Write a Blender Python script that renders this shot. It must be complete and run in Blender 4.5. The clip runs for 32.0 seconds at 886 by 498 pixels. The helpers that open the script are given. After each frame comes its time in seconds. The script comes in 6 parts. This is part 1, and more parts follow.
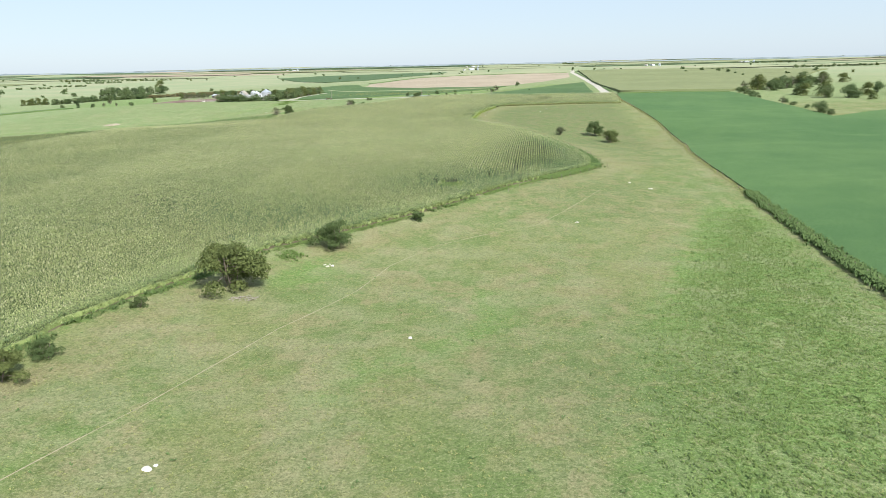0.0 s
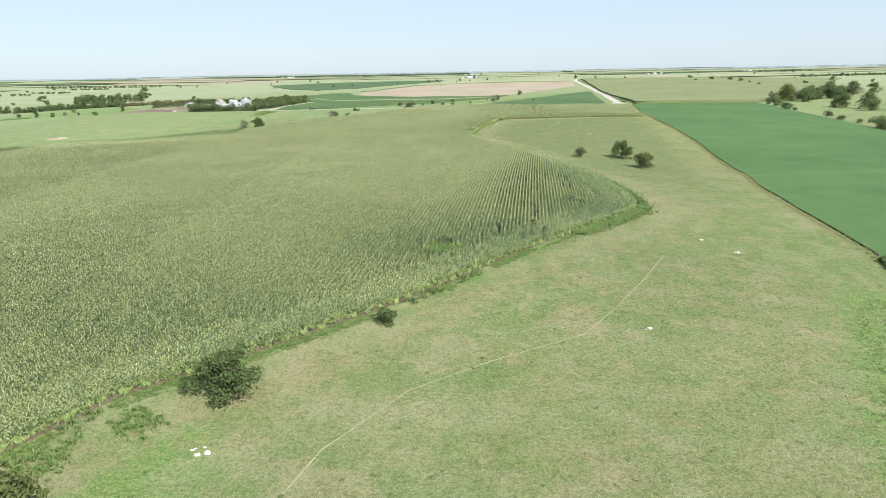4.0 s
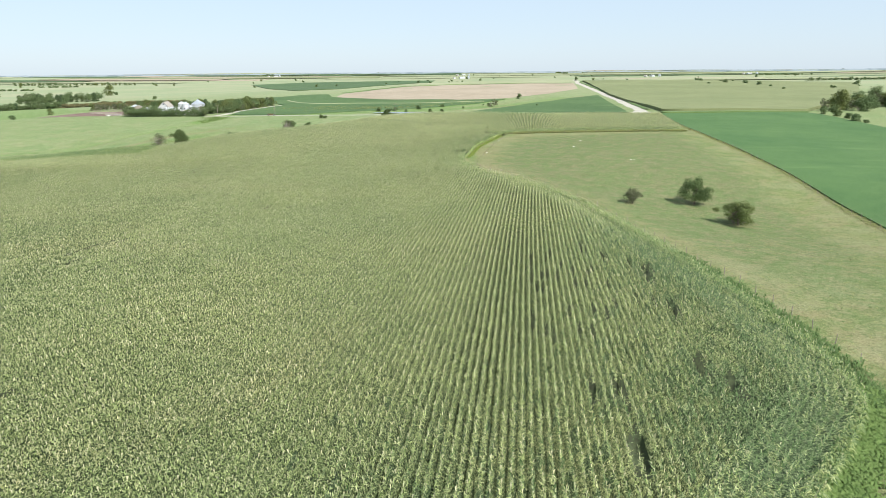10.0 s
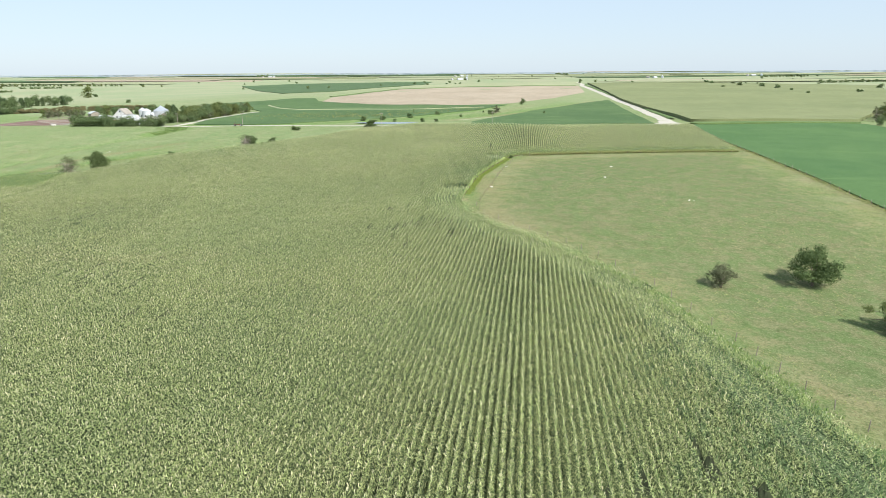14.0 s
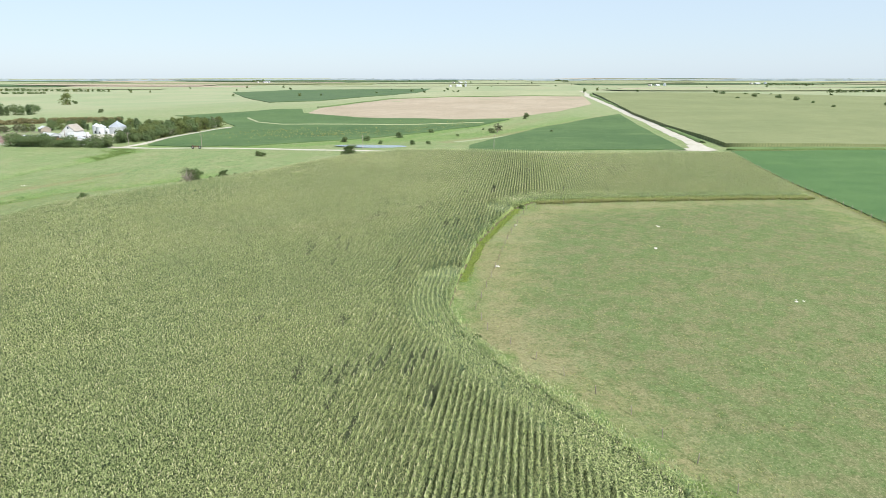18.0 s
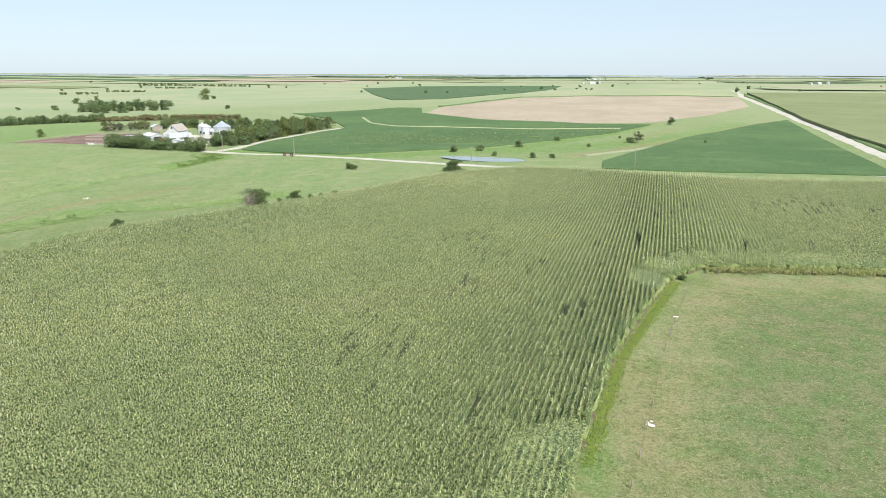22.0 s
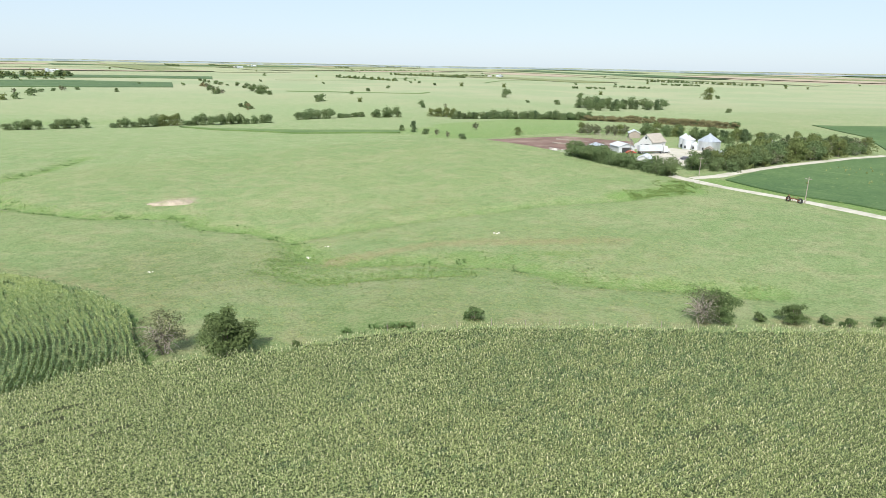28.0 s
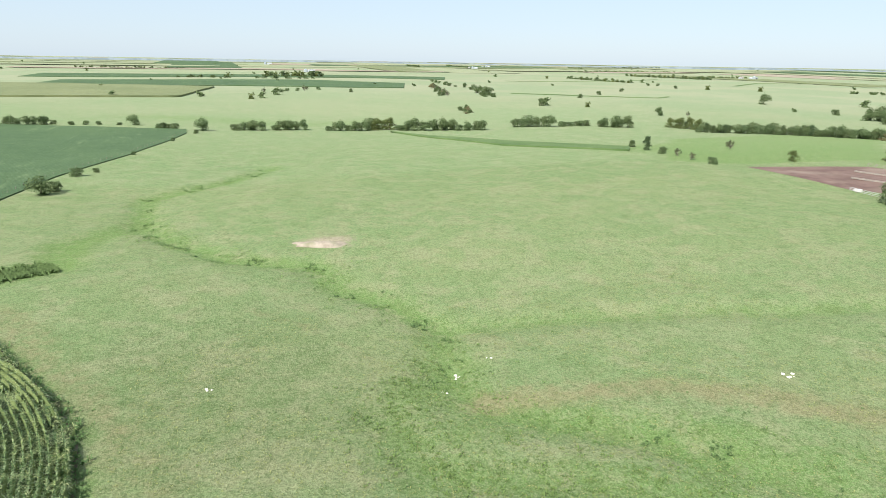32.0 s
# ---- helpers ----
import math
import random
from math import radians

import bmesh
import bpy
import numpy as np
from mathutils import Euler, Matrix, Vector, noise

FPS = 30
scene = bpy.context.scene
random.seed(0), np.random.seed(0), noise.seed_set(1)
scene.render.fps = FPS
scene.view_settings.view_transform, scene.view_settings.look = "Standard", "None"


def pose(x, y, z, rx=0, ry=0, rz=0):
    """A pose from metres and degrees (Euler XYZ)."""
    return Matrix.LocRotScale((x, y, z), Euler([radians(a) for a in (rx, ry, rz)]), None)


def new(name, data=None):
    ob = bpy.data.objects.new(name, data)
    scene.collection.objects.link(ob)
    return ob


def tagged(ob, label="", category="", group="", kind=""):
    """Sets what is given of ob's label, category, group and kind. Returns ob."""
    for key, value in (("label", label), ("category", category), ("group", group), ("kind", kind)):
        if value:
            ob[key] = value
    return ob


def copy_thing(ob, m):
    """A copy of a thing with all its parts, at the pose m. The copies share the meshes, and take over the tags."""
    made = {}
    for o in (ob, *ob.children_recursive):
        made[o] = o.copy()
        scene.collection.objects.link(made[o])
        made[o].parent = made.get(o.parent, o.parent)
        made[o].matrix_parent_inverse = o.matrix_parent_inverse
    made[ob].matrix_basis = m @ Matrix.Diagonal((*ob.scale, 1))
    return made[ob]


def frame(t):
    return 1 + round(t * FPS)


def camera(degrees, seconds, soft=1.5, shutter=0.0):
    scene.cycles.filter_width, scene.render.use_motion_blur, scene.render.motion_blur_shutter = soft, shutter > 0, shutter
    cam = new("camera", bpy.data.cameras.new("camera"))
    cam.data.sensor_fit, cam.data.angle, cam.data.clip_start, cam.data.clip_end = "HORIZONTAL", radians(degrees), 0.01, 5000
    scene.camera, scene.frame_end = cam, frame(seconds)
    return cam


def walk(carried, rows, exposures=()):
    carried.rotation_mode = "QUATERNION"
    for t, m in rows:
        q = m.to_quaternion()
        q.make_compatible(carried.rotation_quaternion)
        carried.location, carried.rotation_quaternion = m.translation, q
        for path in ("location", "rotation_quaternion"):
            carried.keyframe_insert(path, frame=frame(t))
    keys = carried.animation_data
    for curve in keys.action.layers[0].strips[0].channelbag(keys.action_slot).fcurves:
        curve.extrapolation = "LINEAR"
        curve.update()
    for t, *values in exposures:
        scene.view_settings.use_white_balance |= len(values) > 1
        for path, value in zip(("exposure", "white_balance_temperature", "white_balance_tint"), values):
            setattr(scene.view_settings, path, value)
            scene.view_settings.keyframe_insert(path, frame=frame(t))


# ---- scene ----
EXPOSURE, KELVIN = 0.72, 6150
cam = camera(68.88, 32.0, 0.65)
# seconds, place, turn
ROWS = [
    (0.0, 0.00, 0.00, 27.08, 74.016, 1.224, -1.107),
    (0.5, 0.37, 7.47, 26.99, 74.071, 1.133, -0.924),
    (1.0, 0.73, 14.95, 26.89, 74.123, 1.051, -0.962),
    (1.5, 1.09, 22.43, 26.80, 74.203, 0.994, -1.064),
    (2.0, 1.45, 29.92, 26.71, 74.338, 0.970, -1.150),
    (2.5, 1.80, 37.43, 26.62, 74.474, 0.966, -1.208),
    (3.0, 2.16, 44.96, 26.53, 74.572, 0.973, -1.237),
    (3.5, 2.52, 52.50, 26.44, 74.628, 0.979, -1.275),
    (4.0, 2.89, 60.06, 26.35, 74.656, 0.980, -1.267),
    (4.5, 3.27, 67.64, 26.26, 74.666, 0.970, -1.315),
    (6.5, 4.85, 98.21, 25.95, 74.757, 0.712, -1.056),
    (7.0, 5.30, 105.92, 25.92, 74.751, 0.697, -1.248),
    (7.5, 5.75, 113.65, 25.90, 74.751, 0.683, -1.398),
    (8.0, 6.21, 121.38, 25.89, 74.737, 0.665, -1.514),
    (8.5, 6.68, 129.13, 25.89, 74.729, 0.632, -1.547),
    (9.0, 7.17, 136.90, 25.90, 74.720, 0.577, -1.633),
    (9.5, 7.67, 144.67, 25.94, 74.703, 0.511, -1.721),
    (10.0, 8.18, 152.45, 25.99, 74.659, 0.457, -1.936),
    (10.5, 8.68, 160.22, 26.07, 74.606, 0.433, -1.912),
    (11.0, 9.18, 167.97, 26.17, 74.555, 0.431, -1.776),
    (11.5, 9.68, 175.71, 26.32, 74.521, 0.441, -1.658),
    (12.0, 10.18, 183.41, 26.50, 74.516, 0.452, -1.685),
    (12.5, 10.71, 191.08, 26.73, 74.555, 0.447, -1.732),
    (13.0, 11.25, 198.68, 27.01, 74.603, 0.427, -1.791),
    (13.5, 11.81, 206.22, 27.34, 74.646, 0.396, -1.916),
    (14.0, 12.39, 213.69, 27.74, 74.699, 0.356, -2.091),
    (14.5, 12.99, 221.09, 28.21, 74.727, 0.309, -2.095),
    (15.0, 13.60, 228.43, 28.72, 74.777, 0.255, -2.136),
    (15.5, 14.20, 235.72, 29.27, 74.831, 0.206, -2.150),
    (17.5, 16.42, 263.71, 31.90, 75.174, -0.041, -2.195),
    (18.0, 17.00, 270.48, 32.33, 75.122, 0.015, -2.190),
    (18.5, 17.60, 277.21, 32.70, 74.999, 0.086, -2.227),
    (19.0, 18.20, 283.90, 33.00, 74.852, 0.148, -2.308),
    (19.5, 18.81, 290.56, 33.23, 74.809, 0.180, -2.207),
    (20.0, 19.35, 297.21, 33.39, 74.732, 0.186, -1.062),
    (20.5, 19.76, 303.87, 33.50, 74.692, 0.177, 1.287),
    (21.0, 19.98, 310.59, 33.59, 74.693, 0.120, 3.994),
    (21.5, 19.94, 317.35, 33.65, 74.724, 0.002, 6.557),
    (22.0, 19.60, 324.16, 33.70, 74.779, -0.168, 9.052),
    (22.5, 18.93, 330.97, 33.74, 74.798, -0.346, 12.555),
    (23.0, 17.89, 337.78, 33.76, 74.772, -0.493, 16.293),
    (23.5, 16.48, 344.56, 33.80, 74.745, -0.618, 19.561),
    (24.0, 14.70, 351.31, 33.85, 74.692, -0.721, 23.327),
    (24.5, 12.54, 357.99, 33.91, 74.626, -0.807, 27.265),
    (25.0, 10.02, 364.57, 33.99, 74.559, -0.899, 31.400),
    (25.5, 7.14, 371.02, 34.08, 74.478, -0.999, 35.571),
    (26.0, 3.93, 377.33, 34.19, 74.379, -1.068, 39.926),
    (26.5, 0.41, 383.51, 34.29, 74.280, -1.069, 43.704),
    (28.5, -20.31, 405.63, 34.60, 74.017, -1.031, 52.639),
    (29.0, -26.45, 410.72, 34.67, 73.992, -1.031, 54.286),
    (29.5, -32.75, 415.66, 34.74, 73.942, -1.051, 56.398),
    (30.0, -39.20, 420.41, 34.81, 73.898, -1.090, 59.656),
    (30.5, -45.80, 424.92, 34.91, 73.816, -1.099, 63.394),
    (31.0, -52.54, 429.22, 35.02, 73.750, -1.071, 66.192),
    (31.5, -59.40, 433.33, 35.17, 73.726, -1.008, 69.165),
    (32.0, -66.33, 437.36, 35.33, 73.748, -0.909, 70.797),
]
walk(cam, [(row[0], pose(*row[1:])) for row in ROWS], [(0.0, EXPOSURE, KELVIN, 10), (32.0, EXPOSURE, KELVIN, 10)])
SUN_STRENGTH, SKY_STRENGTH, SKY_AIR, SKY_DUST = 4.9, 0.08, 1.0, 0.5
SKY_HAZE, SKY_PALE = 0.72, (0.46, 0.53, 0.585)
# light: a high, slightly hazy summer sun behind the first view, and the open sky
SUN_WAY = Vector((-0.62, 0.78, -1.0)).normalized()
sky_world = bpy.data.worlds.new("summer_sky")
scene.world = sky_world
sky_world.use_nodes = True
wt = sky_world.node_tree
sky = wt.nodes.new("ShaderNodeTexSky")
sky.sky_type, sky.sun_disc = "NISHITA", False
sky.sun_elevation = math.asin(-SUN_WAY.z)
sky.sun_rotation = math.atan2(-SUN_WAY.x, -SUN_WAY.y)
sky.air_density, sky.dust_density, sky.ozone_density = SKY_AIR, SKY_DUST, 2.5
veil = wt.nodes.new("ShaderNodeMix")
veil.data_type = "RGBA"
veil.inputs[0].default_value, veil.inputs[7].default_value = SKY_HAZE, (*[v / SKY_STRENGTH for v in SKY_PALE], 1.0)
wt.links.new(sky.outputs[0], veil.inputs[6])
wt.links.new(veil.outputs[2], wt.nodes["Background"].inputs[0])
wt.nodes["Background"].inputs[1].default_value = SKY_STRENGTH
sun = new("sun", bpy.data.lights.new("sun", "SUN"))
sun.data.energy, sun.data.angle, sun.data.color = SUN_STRENGTH, radians(0.6), (1.0, 0.95, 0.87)
sun.rotation_mode = "QUATERNION"
sun.rotation_quaternion = SUN_WAY.to_track_quat("-Z", "Y")
sun.location = (200, -200, 400)


# ---- shaders ----
class Shade:
    """A small helper that wires one procedural material."""

    def __init__(self, name, rough=0.9, metal=0.0, spec=0.3):
        self.m = bpy.data.materials.new(name)
        self.m.use_nodes = True
        self.t = self.m.node_tree
        self.b = self.t.nodes["Principled BSDF"]
        self.b.inputs["Roughness"].default_value = rough
        self.b.inputs["Metallic"].default_value = metal
        self.b.inputs["Specular IOR Level"].default_value = spec
        self.co = self.t.nodes.new("ShaderNodeTexCoord").outputs["Object"]

    def put(self, socket, value):
        if hasattr(value, "is_linked"):
            self.t.links.new(value, socket)
        elif value is not None:
            if isinstance(value, (tuple, list)) and len(value) == 3 and socket.type == "RGBA":
                value = (*value, 1.0)
            socket.default_value = value

    def noise(self, scale, detail=3.0, rough=0.55, co=None, warp=0.0):
        n = self.t.nodes.new("ShaderNodeTexNoise")
        self.put(n.inputs["Vector"], co or self.co)
        n.inputs["Scale"].default_value, n.inputs["Detail"].default_value = scale, detail
        n.inputs["Roughness"].default_value, n.inputs["Distortion"].default_value = rough, warp
        return n.outputs["Fac"]

    def cells(self, scale, co=None, what="Distance"):
        n = self.t.nodes.new("ShaderNodeTexVoronoi")
        self.put(n.inputs["Vector"], co or self.co)
        n.inputs["Scale"].default_value = scale
        return n.outputs[what]

    def squeeze(self, x, y, z=1.0, turn=0.0):
        n = self.t.nodes.new("ShaderNodeMapping")
        self.put(n.inputs["Vector"], self.co)
        n.inputs["Scale"].default_value = (x, y, z)
        n.inputs["Rotation"].default_value = (0, 0, radians(turn))
        return n.outputs[0]

    def ramp(self, x, lo, hi):
        n = self.t.nodes.new("ShaderNodeMapRange")
        n.interpolation_type = "SMOOTHSTEP"
        self.put(n.inputs["Value"], x)
        n.inputs["From Min"].default_value, n.inputs["From Max"].default_value = lo, hi
        return n.outputs[0]

    def calc(self, op, a, b=0.0, c=None):
        n = self.t.nodes.new("ShaderNodeMath")
        n.operation = op
        self.put(n.inputs[0], a), self.put(n.inputs[1], b)
        if c is not None:
            self.put(n.inputs[2], c)
        return n.outputs[0]

    def mix(self, k, a, b, how="MIX"):
        n = self.t.nodes.new("ShaderNodeMix")
        n.data_type, n.blend_type = "RGBA", how
        self.put(n.inputs[0], k), self.put(n.inputs[6], a), self.put(n.inputs[7], b)
        return n.outputs[2]

    def attribute(self, name):
        n = self.t.nodes.new("ShaderNodeAttribute")
        n.attribute_name = name
        s = self.t.nodes.new("ShaderNodeSeparateColor")
        self.t.links.new(n.outputs["Color"], s.inputs[0])
        return s.outputs

    def island(self):
        return self.t.nodes.new("ShaderNodeNewGeometry").outputs["Random Per Island"]

    def chance(self):
        return self.t.nodes.new("ShaderNodeObjectInfo").outputs["Random"]

    def bump(self, height, strength=0.5, distance=0.05):
        n = self.t.nodes.new("ShaderNodeBump")
        self.put(n.inputs["Strength"], strength)
        n.inputs["Distance"].default_value = distance
        self.put(n.inputs["Height"], height)
        self.t.links.new(n.outputs[0], self.b.inputs["Normal"])

    def done(self, colour, leafy=0.0):
        self.put(self.b.inputs["Base Color"], colour)
        if leafy:
            thin = self.t.nodes.new("ShaderNodeBsdfTranslucent")
            both = self.t.nodes.new("ShaderNodeMixShader")
            both.inputs[0].default_value = leafy
            self.put(thin.inputs[0], colour)
            self.t.links.new(self.b.outputs[0], both.inputs[1])
            self.t.links.new(thin.outputs[0], both.inputs[2])
            self.t.links.new(both.outputs[0], self.t.nodes["Material Output"].inputs[0])
        return self.m


def grass_material(name, pale, green, tan, lush, soil):
    """Mown and grazed prairie grass; the cover layer says where weeds, dry turf and bare soil grow."""
    s = Shade(name, rough=0.95, spec=0.1)
    big, mid, fine, tiny = s.noise(0.018, 4), s.noise(0.10, 6, 0.68, warp=0.5), s.noise(2.0, 6, 0.72), s.noise(5.5, 3, 0.75)
    patch = s.noise(0.28, 6, 0.66, warp=0.3)
    c = s.mix(s.ramp(big, 0.38, 0.62), pale, green)
    c = s.mix(s.calc("MULTIPLY", s.ramp(mid, 0.50, 0.60), 0.75), c, tan)
    c = s.mix(s.calc("MULTIPLY", s.ramp(s.noise(0.05, 6, 0.7, warp=0.6), 0.50, 0.58), 0.75), c, green)
    turf = s.attribute("turf")
    c = s.mix(s.calc("MULTIPLY", turf[1], 0.8), c, s.mix(s.ramp(mid, 0.40, 0.62), (0.196, 0.276, 0.120), (0.256, 0.306, 0.156)))
    cover = s.attribute("cover")
    jitter = s.calc("ADD", s.calc("MULTIPLY", s.calc("SUBTRACT", patch, 0.5), 0.9), s.calc("MULTIPLY", s.calc("SUBTRACT", fine, 0.5), 0.5))
    wet = s.ramp(s.calc("ADD", cover[0], jitter), 0.22, 0.62)
    c = s.mix(s.calc("MULTIPLY", wet, 0.85), c, s.mix(s.ramp(patch, 0.42, 0.62), lush, s.mix(0.35, lush, pale)))
    c = s.mix(s.ramp(patch, 0.38, 0.50), s.mix(s.calc("SUBTRACT", 0.40, s.calc("MULTIPLY", turf[1], 0.28)), c, (0.27, 0.245, 0.125)), c)
    dry = s.ramp(s.calc("ADD", cover[1], s.calc("MULTIPLY", s.calc("SUBTRACT", s.noise(0.4, 6, 0.7), 0.5), 1.1)), 0.25, 0.72)
    c = s.mix(s.calc("MULTIPLY", dry, 0.85), c, tan)
    c = s.mix(s.calc("MULTIPLY", s.ramp(s.calc("ADD", turf[0], jitter), 0.10, 0.75), 0.85), c, s.mix(s.ramp(patch, 0.40, 0.60), (0.160, 0.160, 0.080), (0.112, 0.160, 0.058)))
    bare = s.ramp(s.calc("ADD", cover[2], s.calc("MULTIPLY", s.calc("SUBTRACT", fine, 0.5), 1.2)), 0.35, 0.75)
    c = s.mix(bare, c, soil)
    c = s.mix(s.calc("MULTIPLY", s.ramp(s.noise(0.42, 5, 0.7, warp=0.3), 0.49, 0.62), s.calc("SUBTRACT", 0.42, s.calc("MULTIPLY", turf[2], 0.42))), c, s.mix(0.55, c, (0.055, 0.085, 0.022)))
    thatch = s.calc("MULTIPLY", s.ramp(s.noise(0.11, 5, 0.6), 0.40, 0.66), s.calc("SUBTRACT", 0.40, s.calc("MULTIPLY", s.calc("ADD", turf[0], turf[1]), 0.5)))
    c = s.mix(s.calc("MAXIMUM", thatch, 0.0), c, (0.29, 0.28, 0.165))
    # dark mottling paints the little shadows between the tufts
    c = s.mix(s.calc("MULTIPLY", s.ramp(fine, 0.47, 0.58), 0.55), c, s.mix(0.6, c, (0.03, 0.06, 0.012)))
    c = s.mix(s.calc("MULTIPLY", s.ramp(tiny, 0.49, 0.60), 0.62), c, s.mix(0.6, c, (0.03, 0.05, 0.012)))
    c = s.mix(s.calc("MULTIPLY", s.ramp(s.noise(0.75, 5, 0.7, warp=0.4), 0.48, 0.62), 0.25), c, s.mix(0.5, c, (0.27, 0.27, 0.14)))
    c = s.mix(s.calc("MULTIPLY", s.ramp(s.noise(3.6, 4, 0.8), 0.53, 0.62), 0.34), c, (0.38, 0.37, 0.21))
    # far plain paled with distance: haze painted into the grass colour
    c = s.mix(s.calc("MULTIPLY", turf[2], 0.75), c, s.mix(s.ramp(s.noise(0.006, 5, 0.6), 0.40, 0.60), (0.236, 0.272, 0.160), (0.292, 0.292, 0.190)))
    s.bump(s.calc("ADD", fine, s.calc("MULTIPLY", tiny, 0.5)), s.calc("SUBTRACT", 1.0, turf[2]), 0.20)
    return s.done(c)


def crop_material(name, dark, light, grain=1.6, furrow=0.0, streak=(0, 0, 0), streaks=0.0, turn=0.0, relief=0.3, flecks=0.0):
    """A closed crop or stubble canopy seen from above."""
    s = Shade(name, rough=0.9, spec=0.15)
    big, mid, fine = s.noise(0.012, 4), s.noise(0.09, 4, 0.6), s.noise(grain, 4, 0.7)
    c = s.mix(s.ramp(s.calc("ADD", s.calc("MULTIPLY", big, 0.6), s.calc("MULTIPLY", mid, 0.4)), 0.35, 0.65), dark, light)
    c = s.mix(s.calc("MULTIPLY", s.ramp(fine, 0.42, 0.72), 0.55), c, s.mix(0.6, c, (0.01, 0.03, 0.005)))
    if flecks:
        c = s.mix(s.calc("MULTIPLY", s.ramp(s.noise(0.7, 5, 0.75), 0.56, 0.68), flecks), c, streak)
    if streaks:
        long = s.noise(1.0, 5, 0.7, co=s.squeeze(0.015, 0.14, 1, turn), warp=0.4)
        c = s.mix(s.calc("MULTIPLY", s.ramp(long, 0.56, 0.74), streaks), c, streak)
    if furrow:
        w = s.t.nodes.new("ShaderNodeTexWave")
        s.put(w.inputs["Vector"], s.squeeze(1, 1, 1, turn))
        w.inputs["Scale"].default_value, w.inputs["Distortion"].default_value = 0.21, 1.2
        c = s.mix(s.calc("MULTIPLY", s.ramp(w.outputs["Fac"], 0.3, 0.8), furrow), c, s.mix(0.5, c, (0.02, 0.03, 0.01)))
    s.bump(s.calc("ADD", fine, mid), relief, 0.3)
    return s.done(c)


def leaf_material(name, dark, light, leafy=0.25, by="island"):
    s = Shade(name, rough=0.7, spec=0.10)
    k = s.island()
    patch = s.noise(0.35, 3)
    c = s.mix(s.calc("ADD", s.calc("MULTIPLY", k, 0.6), s.calc("MULTIPLY", patch, 0.4)), dark, light)
    c = s.mix(s.calc("MULTIPLY", s.chance(), 0.35), c, s.mix(0.5, c, (0.12, 0.10, 0.03)))
    return s.done(c, leafy)


def corn_material(name, dark, mid, light):
    """Corn blades: green below, many bleached or with shine painted in as pale colour, in drifts of riper and greener
    plants.
    """
    s = Shade(name, rough=0.6, spec=0.18)
    k = s.island()
    drift = s.ramp(s.noise(0.03, 5, 0.6), 0.36, 0.66)
    clump = s.ramp(s.noise(0.75, 2, 0.6), 0.36, 0.64)
    c = s.mix(s.ramp(k, 0.0, 0.5), dark, s.mix(drift, s.mix(0.3, mid, (0.16, 0.25, 0.10)), mid))
    c = s.mix(s.calc("MULTIPLY", s.ramp(k, 0.55, 0.95), s.calc("ADD", 0.65, s.calc("MULTIPLY", drift, 0.15))), c, light)
    c = s.mix(s.calc("MULTIPLY", s.calc("SUBTRACT", 1.0, clump), 0.32), c, s.mix(0.8, c, (0.03, 0.055, 0.016)))
    return s.done(c, 0.35)


def canopy_material(name, deep, mid, light):
    """The closed top of a corn stand: fine leaf tips over gaps with their shade painted dark, in riper and greener
    drifts.
    """
    s = Shade(name, rough=0.7, spec=0.25)
    drift = s.ramp(s.noise(0.03, 5, 0.6), 0.36, 0.66)
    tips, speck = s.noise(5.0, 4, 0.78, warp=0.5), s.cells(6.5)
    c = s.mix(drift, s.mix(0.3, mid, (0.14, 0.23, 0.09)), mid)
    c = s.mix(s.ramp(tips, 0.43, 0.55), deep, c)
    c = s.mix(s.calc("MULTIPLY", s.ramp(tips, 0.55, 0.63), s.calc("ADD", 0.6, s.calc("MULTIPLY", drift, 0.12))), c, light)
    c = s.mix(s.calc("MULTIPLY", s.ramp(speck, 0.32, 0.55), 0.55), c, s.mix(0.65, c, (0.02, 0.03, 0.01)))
    s.bump(s.calc("ADD", tips, speck), 0.9, 0.16)
    return s.done(c)


def rough_material(name, a, b, scale=2.0, rough=0.85, metal=0.0, bump=0.3, third=None):
    s = Shade(name, rough=rough, metal=metal, spec=0.35)
    n, fine = s.noise(scale, 5, 0.65), s.noise(scale * 7, 3, 0.7)
    c = s.mix(s.ramp(n, 0.35, 0.68), a, b)
    if third:
        c = s.mix(s.calc("MULTIPLY", s.ramp(s.noise(scale * 0.35, 4), 0.5, 0.66), 0.7), c, third)
    c = s.mix(s.calc("MULTIPLY", s.ramp(fine, 0.5, 0.75), 0.35), c, s.mix(0.5, c, (0.02, 0.02, 0.02)))
    s.bump(fine, bump, 0.02)
    return s.done(c)


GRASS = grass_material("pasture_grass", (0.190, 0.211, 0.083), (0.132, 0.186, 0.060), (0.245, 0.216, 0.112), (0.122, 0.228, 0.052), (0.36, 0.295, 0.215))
SOY = crop_material("soybean_canopy", (0.060, 0.120, 0.041), (0.085, 0.149, 0.051), 2.2, 0.0, (0.125, 0.19, 0.066), 0.45, 12, 0.7)
SOY_WEEDY = crop_material("weedy_soybean_canopy", (0.058, 0.104, 0.038), (0.086, 0.138, 0.050), 0.9, 0.1, (0.20, 0.25, 0.10), 0.5, 60, 0.5, 0.55)
SOY_DARK = crop_material("dark_soybean_canopy", (0.062, 0.104, 0.046), (0.085, 0.132, 0.056), 0.8, 0.2, (0.17, 0.215, 0.10), 0.6, 70, 0.3, 0.6)
CORN_TOP = crop_material("distant_corn_canopy", (0.165, 0.188, 0.085), (0.210, 0.228, 0.108), 1.4, 0.35, (0.20, 0.21, 0.10), 0.4, -8)
STUBBLE = crop_material("wheat_stubble", (0.30, 0.245, 0.175), (0.37, 0.310, 0.230), 0.9, 0.15, (0.30, 0.29, 0.16), 0.35, 75)
